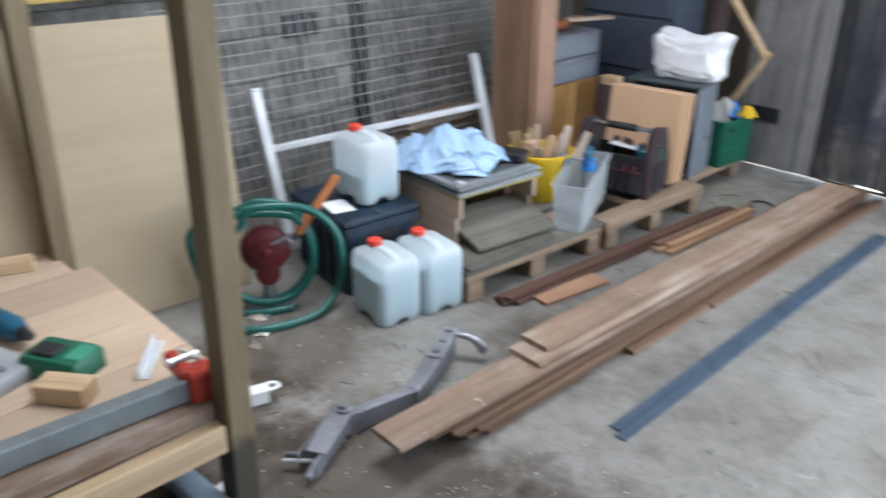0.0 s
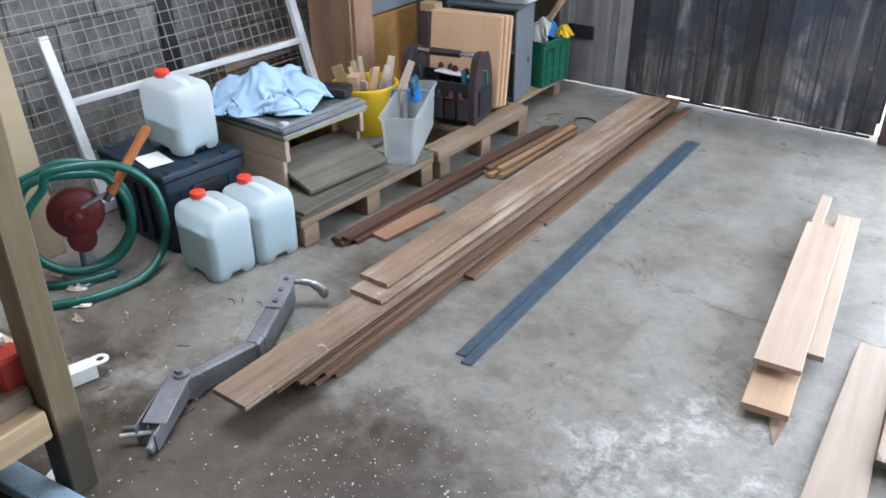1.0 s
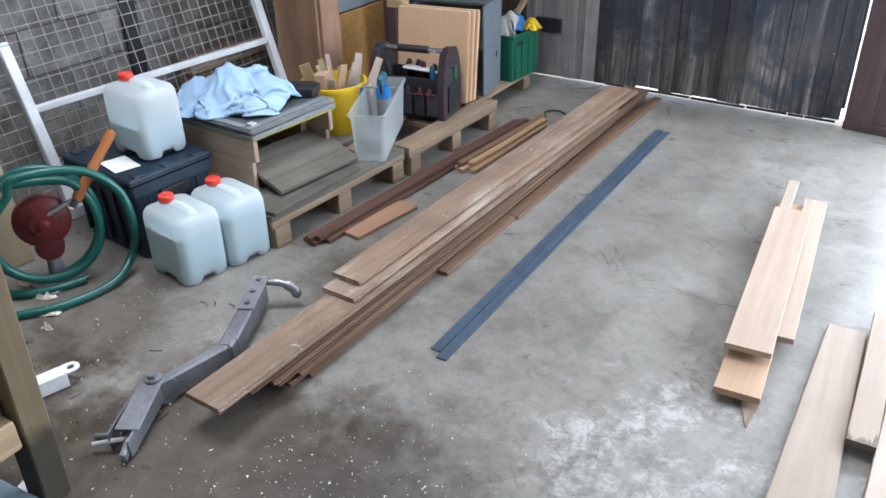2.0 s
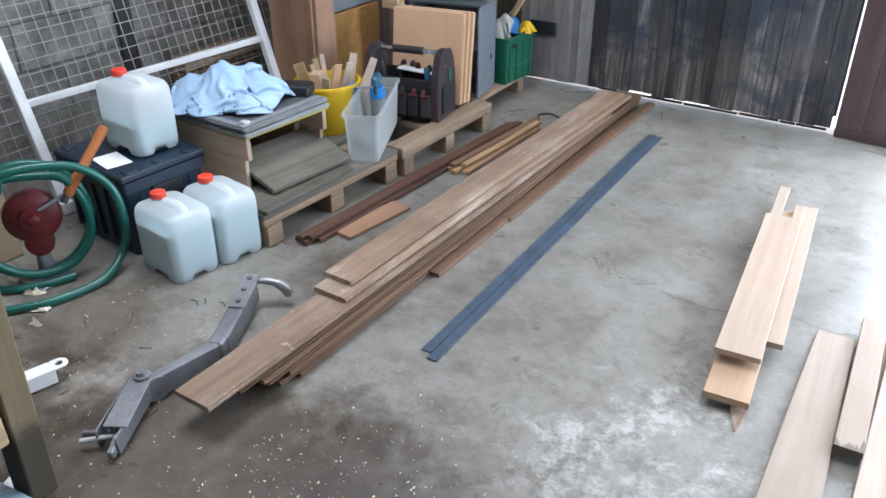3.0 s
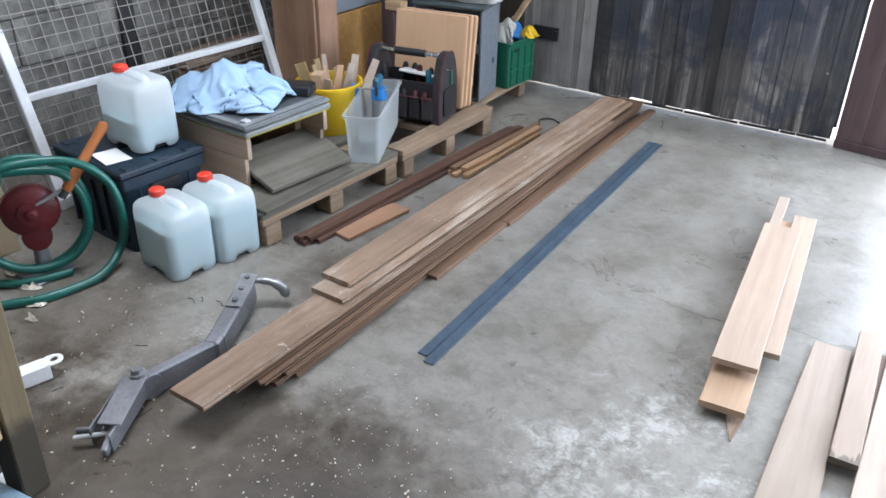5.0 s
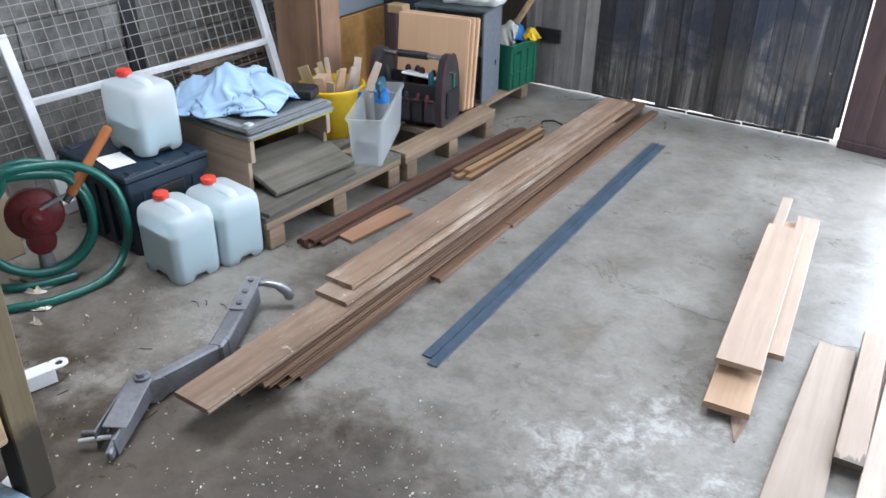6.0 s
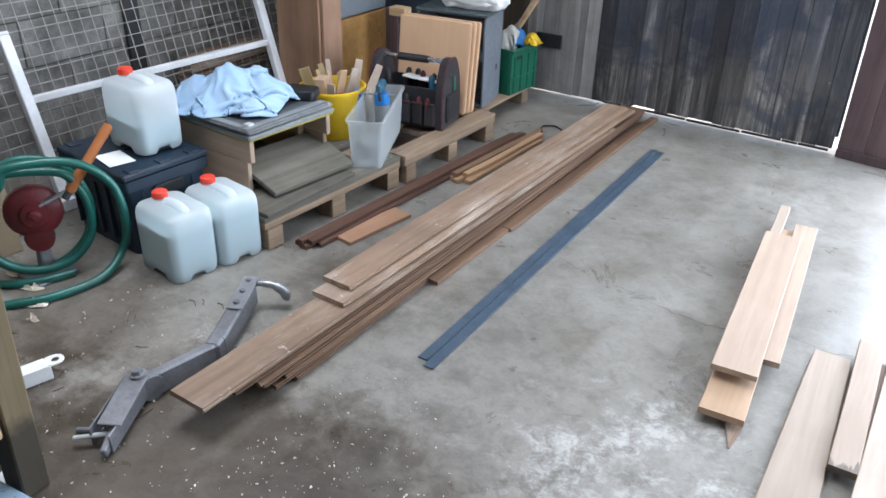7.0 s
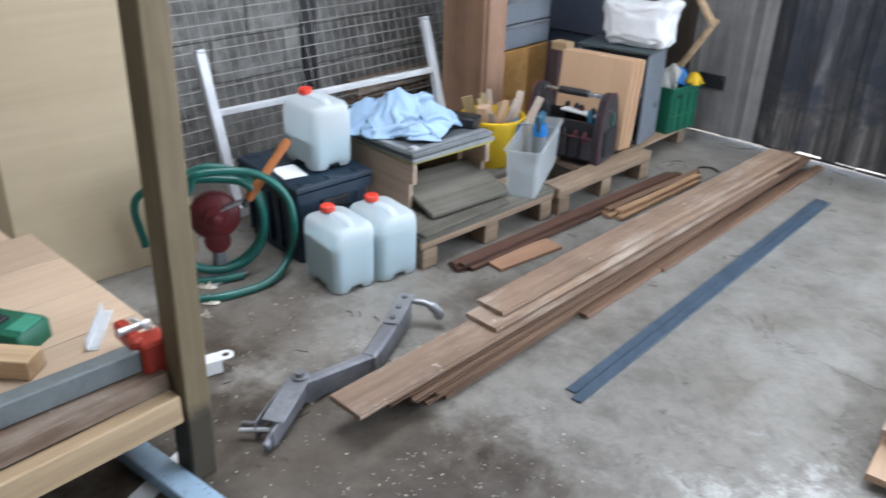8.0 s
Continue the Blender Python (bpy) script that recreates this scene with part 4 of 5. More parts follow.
def jerrycan(m, level, label):
    can = thing("jerrycan", m @ Matrix.Diagonal((1.06, 1.06, 0.93, 1)), label, "jerrycan", "translucent jerrycans")
    part("body", can_body(0.0, 1.0), M_SHELL, can, smooth=True)
    part("liquid", can_body(0.006, level), M_LIQUID, can, "pale bluish liquid inside", smooth=True)
    part("handle", tube(smooth_path([(-0.035, 0, 0.268), (-0.02, 0, 0.285), (0.03, 0, 0.290), (0.07, 0, 0.282), (0.092, 0, 0.252)], 5), 0.0165, 12), M_SHELL, can, smooth=True)
    part("neck", lathe([(0.026, 0), (0.024, 0.02)], 20), M_SHELL, can, m=pose(-0.07, 0, 0.275))
    bm = lathe([(0.027, 0), (0.0275, 0.004), (0.0265, 0.022), (0.021, 0.026)], 28)
    cap = part("cap", bm, M_RED, can, "ribbed red screw cap", True, pose(-0.07, 0, 0.287))
    part("cap_top", lathe([(0.015, 0), (0.0145, 0.0025)], 20), M_RED, cap, m=pose(0, 0, 0.0255))
    return can


jerrycan(pose(-1.858, 1.388, 0.001, 0, 0, -8), 0.205, "milky jerrycan with a red cap, mostly filled, on the floor")
jerrycan(pose(-1.815, 1.578, 0.001, 0, 0, -9), 0.215, "milky jerrycan with a red cap, nearly full, beside the pallet")
jerrycan(pose(-2.205, 1.583, 0.353, 0, 0, -6), 0.125, "half-full milky jerrycan with a red cap on the navy box")

# ---- navy lidded box ----
tote = thing("storage_box", pose(-2.235, 1.53, 0, 0, 0, -5.5), "navy blue plastic lidded storage box on the floor", "storage box")
bm = bmesh.new()
add_loft(bm, [rounded(0.39, 0.32, 0.02, 0.002), rounded(0.43, 0.35, 0.02, 0.27), rounded(0.46, 0.375, 0.02, 0.275), rounded(0.46, 0.375, 0.02, 0.318)])
part("body", bm, M_NAVY, tote, smooth=True)
for k in range(5):
    part("rib", box((-0.16 + k * 0.08, -0.172, 0.15), (0.010, 0.02, 0.22), 0.002), M_NAVY, tote)
for k in range(3):
    part("rib", box((0.207, -0.11 + k * 0.11, 0.15), (0.02, 0.010, 0.22), 0.002), M_NAVY, tote)
part("hand_hold", box((0.222, 0, 0.245), (0.014, 0.13, 0.05), 0.006), M_BLACK, tote)
for s in (-1, 1):
    lid = part("lid", box((s * 0.117, 0, 0.332), (0.226, 0.372, 0.026), 0.006), M_NAVY, tote)
    for y in (-0.13, 0, 0.13):
        part("lid_rib", box((s * 0.20, y, 0.347), (0.045, 0.05, 0.008), 0.003), M_NAVY, lid)
solid("paper_sheet", box((0, 0, 0.0006), (0.14, 0.10, 0.0012), 0), M_PAPER, pose(-2.185, 1.415, 0.3492, 0, 0, -14), "small white paper label lying on the navy box", "paper")

# ---- crate, boards, panels and cloth on the first pallet ----
cm = pose(-1.84, 1.775, 0, 0, 0, -4)
crate = thing("timber_crate", cm, "open-fronted pale timber crate standing on the pallet", "crate")
for y in (0.012, 0.44):
    part("side_board", box((-0.265, 0, 0), (0.53, 0.022, 0.088), 0.002), M_CRATE, crate, m=pose(0, y, 0.332))
    part("side_board", box((-0.275, 0, 0), (0.50, 0.020, 0.135), 0.002), M_CRATE, crate, m=pose(0, y, 0.2195))
    for x in (-0.16, -0.49):
        part("corner_post", box((0, 0, 0.115), (0.045, 0.035, 0.228), 0.003), M_PALLET, crate, m=pose(x, y + (0.03 if y < 0.2 else -0.03), 0.147))
part("back_board", box((0, 0.225, 0), (0.02, 0.40, 0.20), 0.002), M_PALLET, crate, m=pose(-0.52, 0, 0.26))
solid("weathered_board", box((0, 0.26, 0.009), (0.215, 0.52, 0.018), 0.003), M_GREYWOOD, pose(-1.765, 1.665, 0.1445, 0, 0, -2), "grey weathered board lying on the pallet deck", "board", "weathered boards")
solid("weathered_board", box((0, 0.275, 0.0), (0.27, 0.44, 0.022), 0.003), M_GREYWOOD, pose(-1.865, 1.742, 0.222, 0, 18, -7), "mossy grey weathered board sloping out of the crate", "board", "weathered boards")
for i, (dx, dy, sx, sy, t, mat) in enumerate([(0.0, 0.0, 0.52, 0.46, 0.009, M_YEDGE), (0.012, -0.008, 0.53, 0.47, 0.016, M_PANEL), (-0.005, 0.004, 0.53, 0.475, 0.014, M_PANEL), (0.006, -0.012, 0.51, 0.46, 0.012, M_PANELTOP)]):
    z = 0.377 + sum((0.009, 0.016, 0.014, 0.012)[:i]) + i * 0.001
    panel = solid("laminate_panel", box((-sx / 2, sy / 2, t / 2), (sx, sy, t), 0.0015), mat, cm @ pose(dx, dy, z, 0, 0, (i - 1.5) * 0.9), "thin grey laminate panel stacked on the crate" if mat != M_YEDGE else "yellow-edged panel at the bottom of the stack", "panel", "laminate panels")
    if i:
        part("edge_trim", box((0.0015, sy / 2, t / 2), (0.004, sy - 0.004, t * 0.55), 0.001), M_TRIM, panel, "bright metal edge trim")
        part("edge_trim", box((-sx / 2, -0.0015, t / 2), (sx - 0.004, 0.004, t * 0.55), 0.001), M_TRIM, panel, "bright metal edge trim")
    if i == 3:
        part("corner_cap", box((-0.035, 0.045, t + 0.006), (0.03, 0.03, 0.012), 0.002), M_GALV, panel, "bright metal corner fitting")
        part("frame_bar", box((-0.02, sy / 2, t + 0.002), (0.03, sy - 0.01, 0.004), 0.001), M_PANEL, panel)
        part("frame_bar", box((-sx / 2 - 0.02, 0.02, t + 0.002), (sx - 0.05, 0.03, 0.004), 0.001), M_PANEL, panel)


def crumpled(sx, sy, h, ridge, seed, res=64, planes=7, folds=16, flat=0.8):
    """A loose heap of cloth: flat tilted facets that meet in creases, fine folds over them, and an uneven hem."""
    rng = random.Random(seed)
    off = Vector((seed * 3.1, seed * 1.7, seed * 0.9))
    facets = []
    for k in range(planes):
        a = k * math.tau / planes + rng.uniform(-0.4, 0.4)
        facets.append((math.cos(a), math.sin(a), rng.uniform(0.55, 1.25), rng.uniform(0.75, 1.1)))
    creases = []
    for _ in range(folds):
        a, b = rng.uniform(0, math.tau), rng.uniform(0, math.tau)
        p0 = Vector((math.cos(a), math.sin(a))) * rng.uniform(0.0, 0.6)
        p1 = p0 + Vector((math.cos(b), math.sin(b))) * rng.uniform(0.35, 1.0)
        creases.append((p0, p1, rng.uniform(0.07, 0.20), rng.uniform(0.4, 1.2) * rng.choice((1, 1, -0.7))))
    bm = bmesh.new()
    rows = []
    n = res // 2
    for j in range(n + 1):
        v = j / n
        row = []
        for i in range(res):
            a = i / res * math.tau
            d = Vector((math.cos(a), math.sin(a), 0))
            edge = 1 + 0.30 * noise.noise(d * 1.2 + off) + 0.16 * noise.noise(d * 3.3 + off)
            r = v * edge
            q = d * r
            w = Vector((noise.noise(q * 1.6 + off), noise.noise(q * 1.6 - off), 0)) * 0.35
            u = q + w
            z = min(1.0, min(t * (1.05 - (c * u.x + s * u.y) * g) for c, s, g, t in facets))
            z = min(z, flat)
            u2 = u.to_2d()
            for c0, c1, wid, amp in creases:
                e = c1 - c0
                k = max(0.0, min(1.0, (u2 - c0).dot(e) / e.length_squared))
                f = (u2 - c0 - e * k).length / wid
                if f < 1:
                    z += (ridge / h) * (1 - f) ** 1.3 * amp
            z += 0.06 * noise.noise(q * 7 + off)
            z = max(0.0, z) * min(1.0, (1 - v) * 6 + 0.10)
            row.append(bm.verts.new((q.x * sx, q.y * sy, max(0.002, z * h))))
        rows.append(row)
    for a, b in zip(rows, rows[1:]):
        for i in range(res):
            bm.faces.new((a[i], b[i], b[(i + 1) % res], a[(i + 1) % res]))
    bmesh.ops.remove_doubles(bm, verts=bm.verts[:], dist=1e-5)
    bm.faces.new([v for v in rows[-1] if v.is_valid][::-1])
    return bm


def draped(sx, sy, bumps, seed, n=42, slack=0.72, steps=90, wrinkle=0.03, tent=False):
    """Cloth let fall over a few rounded lumps: threads keep their length, so that the slack gathers into folds."""
    rs = np.random.RandomState(seed)
    u, v = np.meshgrid(np.linspace(-0.5, 0.5, n), np.linspace(-0.5, 0.5, n), indexing="ij")
    p = np.stack([u * sx * slack, v * sy * slack, np.zeros_like(u)], -1)
    wave = np.zeros_like(u)
    for _ in range(9):
        a, f, ph = rs.uniform(0, 6.28), rs.uniform(6, 17), rs.uniform(0, 6.28)
        wave += np.sin((u * math.cos(a) + v * math.sin(a)) * f + ph)
    p[..., 2] = 0.16 + wrinkle * wave
    p[..., 0] += 0.012 * rs.randn(n, n)
    p[..., 1] += 0.012 * rs.randn(n, n)
    old = p.copy()
    dx, dy = sx / (n - 1), sy / (n - 1)
    dd = math.hypot(dx, dy)
    links = []
    for di, dj, rest, stiff in ((1, 0, dx, 1.0), (0, 1, dy, 1.0), (1, 1, dd, 0.5), (1, -1, dd, 0.5), (2, 0, 2 * dx, 0.12), (0, 2, 2 * dy, 0.12)):
        for par in range(2 * max(di, abs(dj))):
            i0 = np.arange(n)[:, None] + 0 * np.arange(n)[None, :]
            j0 = np.arange(n)[None, :] + 0 * i0
            key = i0 if di else j0
            ok = (i0 + di < n) & (j0 + dj < n) & (j0 + dj >= 0) & ((key // max(di, abs(dj))) % 2 == par % 2) & (par < 2)
            if ok.any():
                a = (i0[ok], j0[ok])
                links.append((a, (a[0] + di, a[1] + dj), rest, stiff))

    def ground(q):
        h = np.full(q.shape[:-1], 0.004)
        for bx, by, r, top in bumps:
            d2 = ((q[..., 0] - bx) ** 2 + (q[..., 1] - by) ** 2) / r ** 2
            h = np.maximum(h, 0.004 + top * (np.clip(1 - np.sqrt(d2), 0, 1) if tent else np.sqrt(np.clip(1 - d2, 0, 1))))
        return h

    for _ in range(steps):
        vel = (p - old) * 0.93
        old = p.copy()
        p = p + vel
        p[..., 2] -= 0.0011
        for _ in range(5):
            for a, b, rest, stiff in links:
                d = p[b] - p[a]
                ln = np.linalg.norm(d, axis=-1, keepdims=True) + 1e-9
                c = d * (0.5 * stiff * (1 - rest / ln))
                p[a] += c
                p[b] -= c
        h = ground(p)
        hit = p[..., 2] < h
        p[..., 2] = np.where(hit, h, p[..., 2])
        for k in (0, 1):
            p[..., k] = np.where(hit, old[..., k] + 0.25 * (p[..., k] - old[..., k]), p[..., k])
    bm = bmesh.new()
    vs = [[bm.verts.new(p[i, j]) for j in range(n)] for i in range(n)]
    for i in range(n - 1):
        for j in range(n - 1):
            bm.faces.new((vs[i][j], vs[i + 1][j], vs[i + 1][j + 1], vs[i][j + 1]))
    return bm


def cloth_thing(name, bm, mat, m, label, category):
    ob = solid(name, bm, mat, m, label, category)
    ob.data.shade_smooth()
    thick = ob.modifiers.new("thickness", "SOLIDIFY")
    thick.thickness, thick.offset = 0.0022, 1.0
    return ob


cloth_thing("crumpled_shirt", draped(0.62, 0.62, [(-0.03, 0.0, 0.19, 0.165), (0.09, 0.05, 0.15, 0.12), (-0.16, -0.05, 0.12, 0.115), (0.0, 0.16, 0.13, 0.11), (0.12, -0.10, 0.11, 0.06), (-0.06, -0.15, 0.09, 0.06)], 11, 54, 0.665, 90, 0.03, True), M_CLOTH, cm @ pose(-0.285, 0.20, 0.4335, 0, 0, 20), "crumpled light blue cloth heaped on the laminate panels", "cloth")
bm = bmesh.new()
add_loft(bm, [rounded(0.130, 0.09, 0.010, 0), rounded(0.140, 0.10, 0.012, 0.008), rounded(0.138, 0.096, 0.012, 0.038), rounded(0.124, 0.082, 0.012, 0.044)])
solid("dark_pouch", bm, M_BLACK, cm @ pose(-0.13, 0.415, 0.4325, 0, 0, 25), "small black soft pouch beside the cloth", "pouch", smooth=True)

# ---- white frame and wire mesh leaning on the wall ----
fr = thing("bed_frame", pose(-2.62, 1.446, 0), "chipped white painted steel frame leaning on wire mesh", "frame")
e = Vector((0.11, 1.31, 0)).normalized()
back = Vector((-0.23, 0.02, 0.70))
for s in (0, 1.31):
    a = e * s
    part("upright", bar(a, a + back, 0.046, 0.036, 0.004, up=(1, 0, 0.3)), M_WHITE, fr)
    part("end_cap", bar(a + back, a + back * 1.02, 0.042, 0.042, 0.003, up=(1, 0, 0.3)), M_WHITE, fr)
part("crossbar", bar(back * 0.64 + e * 0.018, back * 0.64 + e * 1.292, 0.028, 0.028, 0.003), M_WHITE, fr)
part("foot_bracket", box((0.0, 0, 0.03), (0.05, 0.06, 0.05), 0.003), M_WHITE, fr)

mesh_panel = thing("wire_mesh_panel", pose(-2.70, 1.06, 0.0, 0, -14, -1.0), "galvanised welded wire mesh sheet leaning on the block wall", "wire mesh")
W, H, P = 2.18, 1.9, 0.055
wire_v = mesh_of("vertical_wire", tube([(0, 0, 0.004), (0, 0, H)], 0.0021, 6), M_WIRE)
wire_h = mesh_of("horizontal_wire", tube([(0, 0, 0), (0, W - 0.02, 0)], 0.0021, 6), M_WIRE)
for i in range(int(W / P) + 1):
    ob = new("vertical_wire", wire_v)
    ob.parent, ob.matrix_basis = mesh_panel, pose(0, i * P, 0)
for i in range(int(H / P) + 1):
    ob = new("horizontal_wire", wire_h)
    ob.parent, ob.matrix_basis = mesh_panel, pose(0.0047, 0, 0.008 + i * P)

# ---- bucket, tub and tool bag ----
bucket = thing("bucket", pose(-2.045, 2.53, 0.1445), "yellow plastic bucket full of wood offcuts on the pallet", "bucket")
part("shell", lathe([(0.105, 0.0), (0.109, 0.004), (0.150, 0.225), (0.159, 0.228), (0.160, 0.24), (0.149, 0.242), (0.145, 0.228), (0.10, 0.012), (0.01, 0.010)], 32), M_YELLOW, bucket, smooth=True)
rng = random.Random(4)
for k in range(9):
    a = rng.uniform(0, math.tau)
    ln, w, t = rng.uniform(0.26, 0.35), rng.uniform(0.03, 0.06), rng.uniform(0.014, 0.032)
    bm = box((0, 0, ln / 2), (w, t, ln), 0.0015, taper=rng.choice((1, 1, 0.6, 0.35)))
    solid("wood_offcut", bm, rng.choice((M_PINE_Z, M_OAK_WHITE, M_BEECH)), pose(-2.045 + 0.05 * math.cos(a), 2.53 + 0.05 * math.sin(a), 0.156, -16 * math.sin(a), 16 * math.cos(a), rng.uniform(0, 90)), "short pale wood offcut standing in the bucket", "offcut", "offcuts in the bucket")
solid("wood_offcut", box((0, 0, 0.145), (0.05, 0.06, 0.29), 0.002), M_FRESH, pose(-2.03, 2.475, 0.157, 6, -3, 20), "thick sawn softwood block standing in the bucket", "offcut", "offcuts in the bucket")
for x, y, a in ((-2.01, 2.60, 10), (-1.975, 2.60, 22)):
    solid("wood_offcut", box((0, 0, 0.17), (0.06, 0.016, 0.34), 0.002, taper=0.55), M_OAK_WHITE, pose(x, y, 0.157, -4, a, 35), "pale pointed wood slat standing in the bucket", "offcut", "offcuts in the bucket")
solid("spray_can", lathe([(0.024, 0), (0.026, 0.004), (0.026, 0.19), (0.02, 0.2), (0.018, 0.225), (0.008, 0.228)], 20), M_BLUE, pose(-1.955, 2.585, 0.16, 8, 12, 0), "bright blue aerosol can in the bucket", "can", smooth=True)

M_CLEAR = material("clear_tub_plastic", shell_build)
for n_ in M_CLEAR.node_tree.nodes:
    if n_.bl_idname == "ShaderNodeMixShader" and n_.inputs[0].default_value < 0.4:
        n_.inputs[0].default_value = 0.70
tub = thing("plastic_tub", pose(-1.762, 2.50, 0.1445, 0, 0, 25), "narrow clear plastic tub with tools in it, on the pallet", "tub")
bm = bmesh.new()
add_loft(bm, [rounded(0.130, 0.49, 0.02, 0.0), rounded(0.135, 0.50, 0.02, 0.01), rounded(0.152, 0.53, 0.022, 0.21), rounded(0.172, 0.55, 0.024, 0.211), rounded(0.172, 0.55, 0.024, 0.221), rounded(0.148, 0.526, 0.02, 0.221), rounded(0.131, 0.494, 0.018, 0.012)])
part("shell", bm, M_CLEAR, tub, smooth=True)
trigger = thing("trigger_sprayer", pose(-1.805, 2.60, 0.158, 0, 0, 26), "blue and teal trigger sprayer standing in the clear tub", "sprayer")
part("collar", lathe([(0.036, 0.165), (0.036, 0.215), (0.02, 0.222)], 20), M_BLUE, trigger, "bright blue collar", True)
part("bottle", lathe([(0.032, 0), (0.035, 0.006), (0.035, 0.16), (0.03, 0.165)], 20), M_PANEL, trigger, smooth=True)
part("head", box((0, -0.02, 0.255), (0.035, 0.10, 0.05), 0.012), M_TEAL, trigger)
part("trigger", box((0, -0.06, 0.225), (0.014, 0.014, 0.06), 0.004), M_BLACK, trigger)
solid("screw_box", box((0, 0, 0.035), (0.09, 0.13, 0.07), 0.006), M_PANEL, pose(-1.72, 2.41, 0.158, 0, 0, 25), "grey plastic screw box in the clear tub", "box")
solid("steel_rod", tube([(-1.90, 2.535, 0.372), (-1.735, 2.612, 0.372)], 0.005, 8), M_PANEL, I, "short grey rod laid across the tub", "rod")

bag = thing("tool_bag", pose(-1.85, 2.935, 0.1445, 0, 0, 10) @ Matrix.Diagonal((0.84, 0.98, 0.97, 1)), "open black and grey tool bag with a tubular handle", "tool bag")
bm = bmesh.new()
add_loft(bm, [rounded(0.40, 0.20, 0.03, 0.0), rounded(0.42, 0.21, 0.03, 0.02), rounded(0.43, 0.20, 0.03, 0.205), rounded(0.41, 0.18, 0.03, 0.207), rounded(0.40, 0.17, 0.03, 0.03)])
part("base", bm, M_BAG, bag, smooth=True)
for s in (-1, 1):
    arch = [(0.115, 0.0), (0.12, 0.12), (0.105, 0.24), (0.065, 0.325), (0.025, 0.345)]
    prof = [(y, z) for y, z in arch] + [(-y, z) for y, z in arch[::-1]]
    bm = bmesh.new()
    add_loft(bm, [[Vector((s * x, y * k, z)) for y, z in prof] for x, k in ((0.19, 0.96), (0.20, 1.0), (0.232, 1.0), (0.24, 0.94))])
    end = part("end_panel", bm, M_BAGGREY, bag, "stiff grey rounded end panel", True)
    part("piping", tube(smooth_path([(s * 0.236, y, z) for y, z in prof], 4), 0.004, 8), M_BAGRED, end, "dark red piping")
    part("end_pocket", box((s * 0.247, 0, 0.10), (0.02, 0.15, 0.14), 0.008), M_BAG, end)
    part("clip", box((s * 0.246, 0.02, 0.21), (0.012, 0.02, 0.07), 0.004), M_GREEN if s > 0 else M_BLACK, end)
    part("buckle", tube([(s * 0.25, -0.04, 0.27), (s * 0.25, 0.03, 0.25)], 0.004, 6), M_CHROME, end)
bh = part("handle_tube", tube([(-0.215, 0, 0.325), (0.215, 0, 0.325)], 0.0125, 14), M_CHROME, bag, "bright metal handle tube", True)
part("grip", tube([(-0.10, 0, 0.325), (0.09, 0, 0.325)], 0.019, 14), M_BLACK, bh, "black rubber grip", True)
for k in range(5):
    part("outer_pocket", box((-0.16 + k * 0.08, -0.112, 0.075), (0.07, 0.03, 0.12), 0.01), M_BAG if k % 2 else M_BAGGREY, bag)
    part("pocket_trim", tube([(-0.19 + k * 0.08, -0.13, 0.135), (-0.13 + k * 0.08, -0.13, 0.135)], 0.004, 6), M_BAGRED, bag)
rng = random.Random(9)
for k in range(6):
    x = -0.15 + k * 0.06
    c = (M_BLACK, M_BAGGREY, M_BLACK, M_BAGRED, M_BLACK, M_TEAL)[k]
    p = bag.matrix_basis @ Vector((x, rng.uniform(-0.05, 0.05), 0.035))
    solid("hand_tool", lathe([(0.008, 0), (0.016, 0.05), (0.018, 0.15), (0.014, 0.2), (0.006, 0.21)], 12), c, pose(*p, rng.uniform(-14, 14), rng.uniform(-14, 14), 0), "tool with a plastic grip standing in the tool bag", "tool", "tools in the bag", smooth=True)

solid("paper_packet", box((0, 0, 0.006), (0.19, 0.09, 0.012), 0.004), M_PAPER, pose(-1.83, 2.975, 0.345, -8, 4, 10), "white paper packet lying across the tools in the bag", "packet")
for k, x in enumerate((0.0, 0.08, 0.14)):
    solid("screwdriver", lathe([(0.010, 0), (0.014, 0.01), (0.014, 0.06), (0.010, 0.075), (0.005, 0.08)], 12), M_BAGRED if k else M_BLACK, bag.matrix_basis @ pose(x, -0.112, 0.085, 6 * k - 6, 4, 0), "screwdriver with a dark red grip in the bag's pocket" if k else "screwdriver with a black grip in the bag's pocket", "screwdriver", "screwdrivers", smooth=True)

# ---- cupboard doors, grey cabinet, green crate ----
for i, (y, x, w, h, mat) in enumerate([(3.112, -1.868, 0.395, 0.465, M_BEECH), (3.143, -1.862, 0.395, 0.467, M_BEECH), (3.172, -1.852, 0.39, 0.46, M_BEECH)]):
    d = thing("cupboard_door", pose(x, y, 0.1445, -6 - i, 0, 7.5 - i * 0.5), "pale beech veneered cupboard door leaning on the grey cabinet", "cupboard door", "loose cupboard doors")
    part("leaf", box((0, 0, h / 2), (w, 0.026, h), 0.006, segments=2), mat, d)
    part("edge_band", box((w / 2 + 0.001, 0, h / 2), (0.003, 0.022, h - 0.014), 0.0005), M_BEECH, d, "paler edge band")
base = thing("low_skid", pose(-1.69, 3.36, 0), "low timber skid base under the cabinet and crate", "skid base")
for y in (0.06, 0.54):
    part("skid", box((-0.3, y, 0.04), (0.58, 0.08, 0.078), 0.003), M_PALLET_X, base)
for x in (-0.05, -0.28, -0.52):
    part("slat", box((x, 0.29, 0.0895), (0.09, 0.58, 0.018), 0.002), M_PALLET, base)
cab = thing("metal_cabinet", pose(-1.708, 3.388, 0.0995, 0, 0, 8.5), "grey enamelled steel cabinet with an open front", "cabinet")
part("side_panel", box((-0.006, 0.13, 0.245), (0.012, 0.26, 0.49), 0.002), M_CAB, cab)
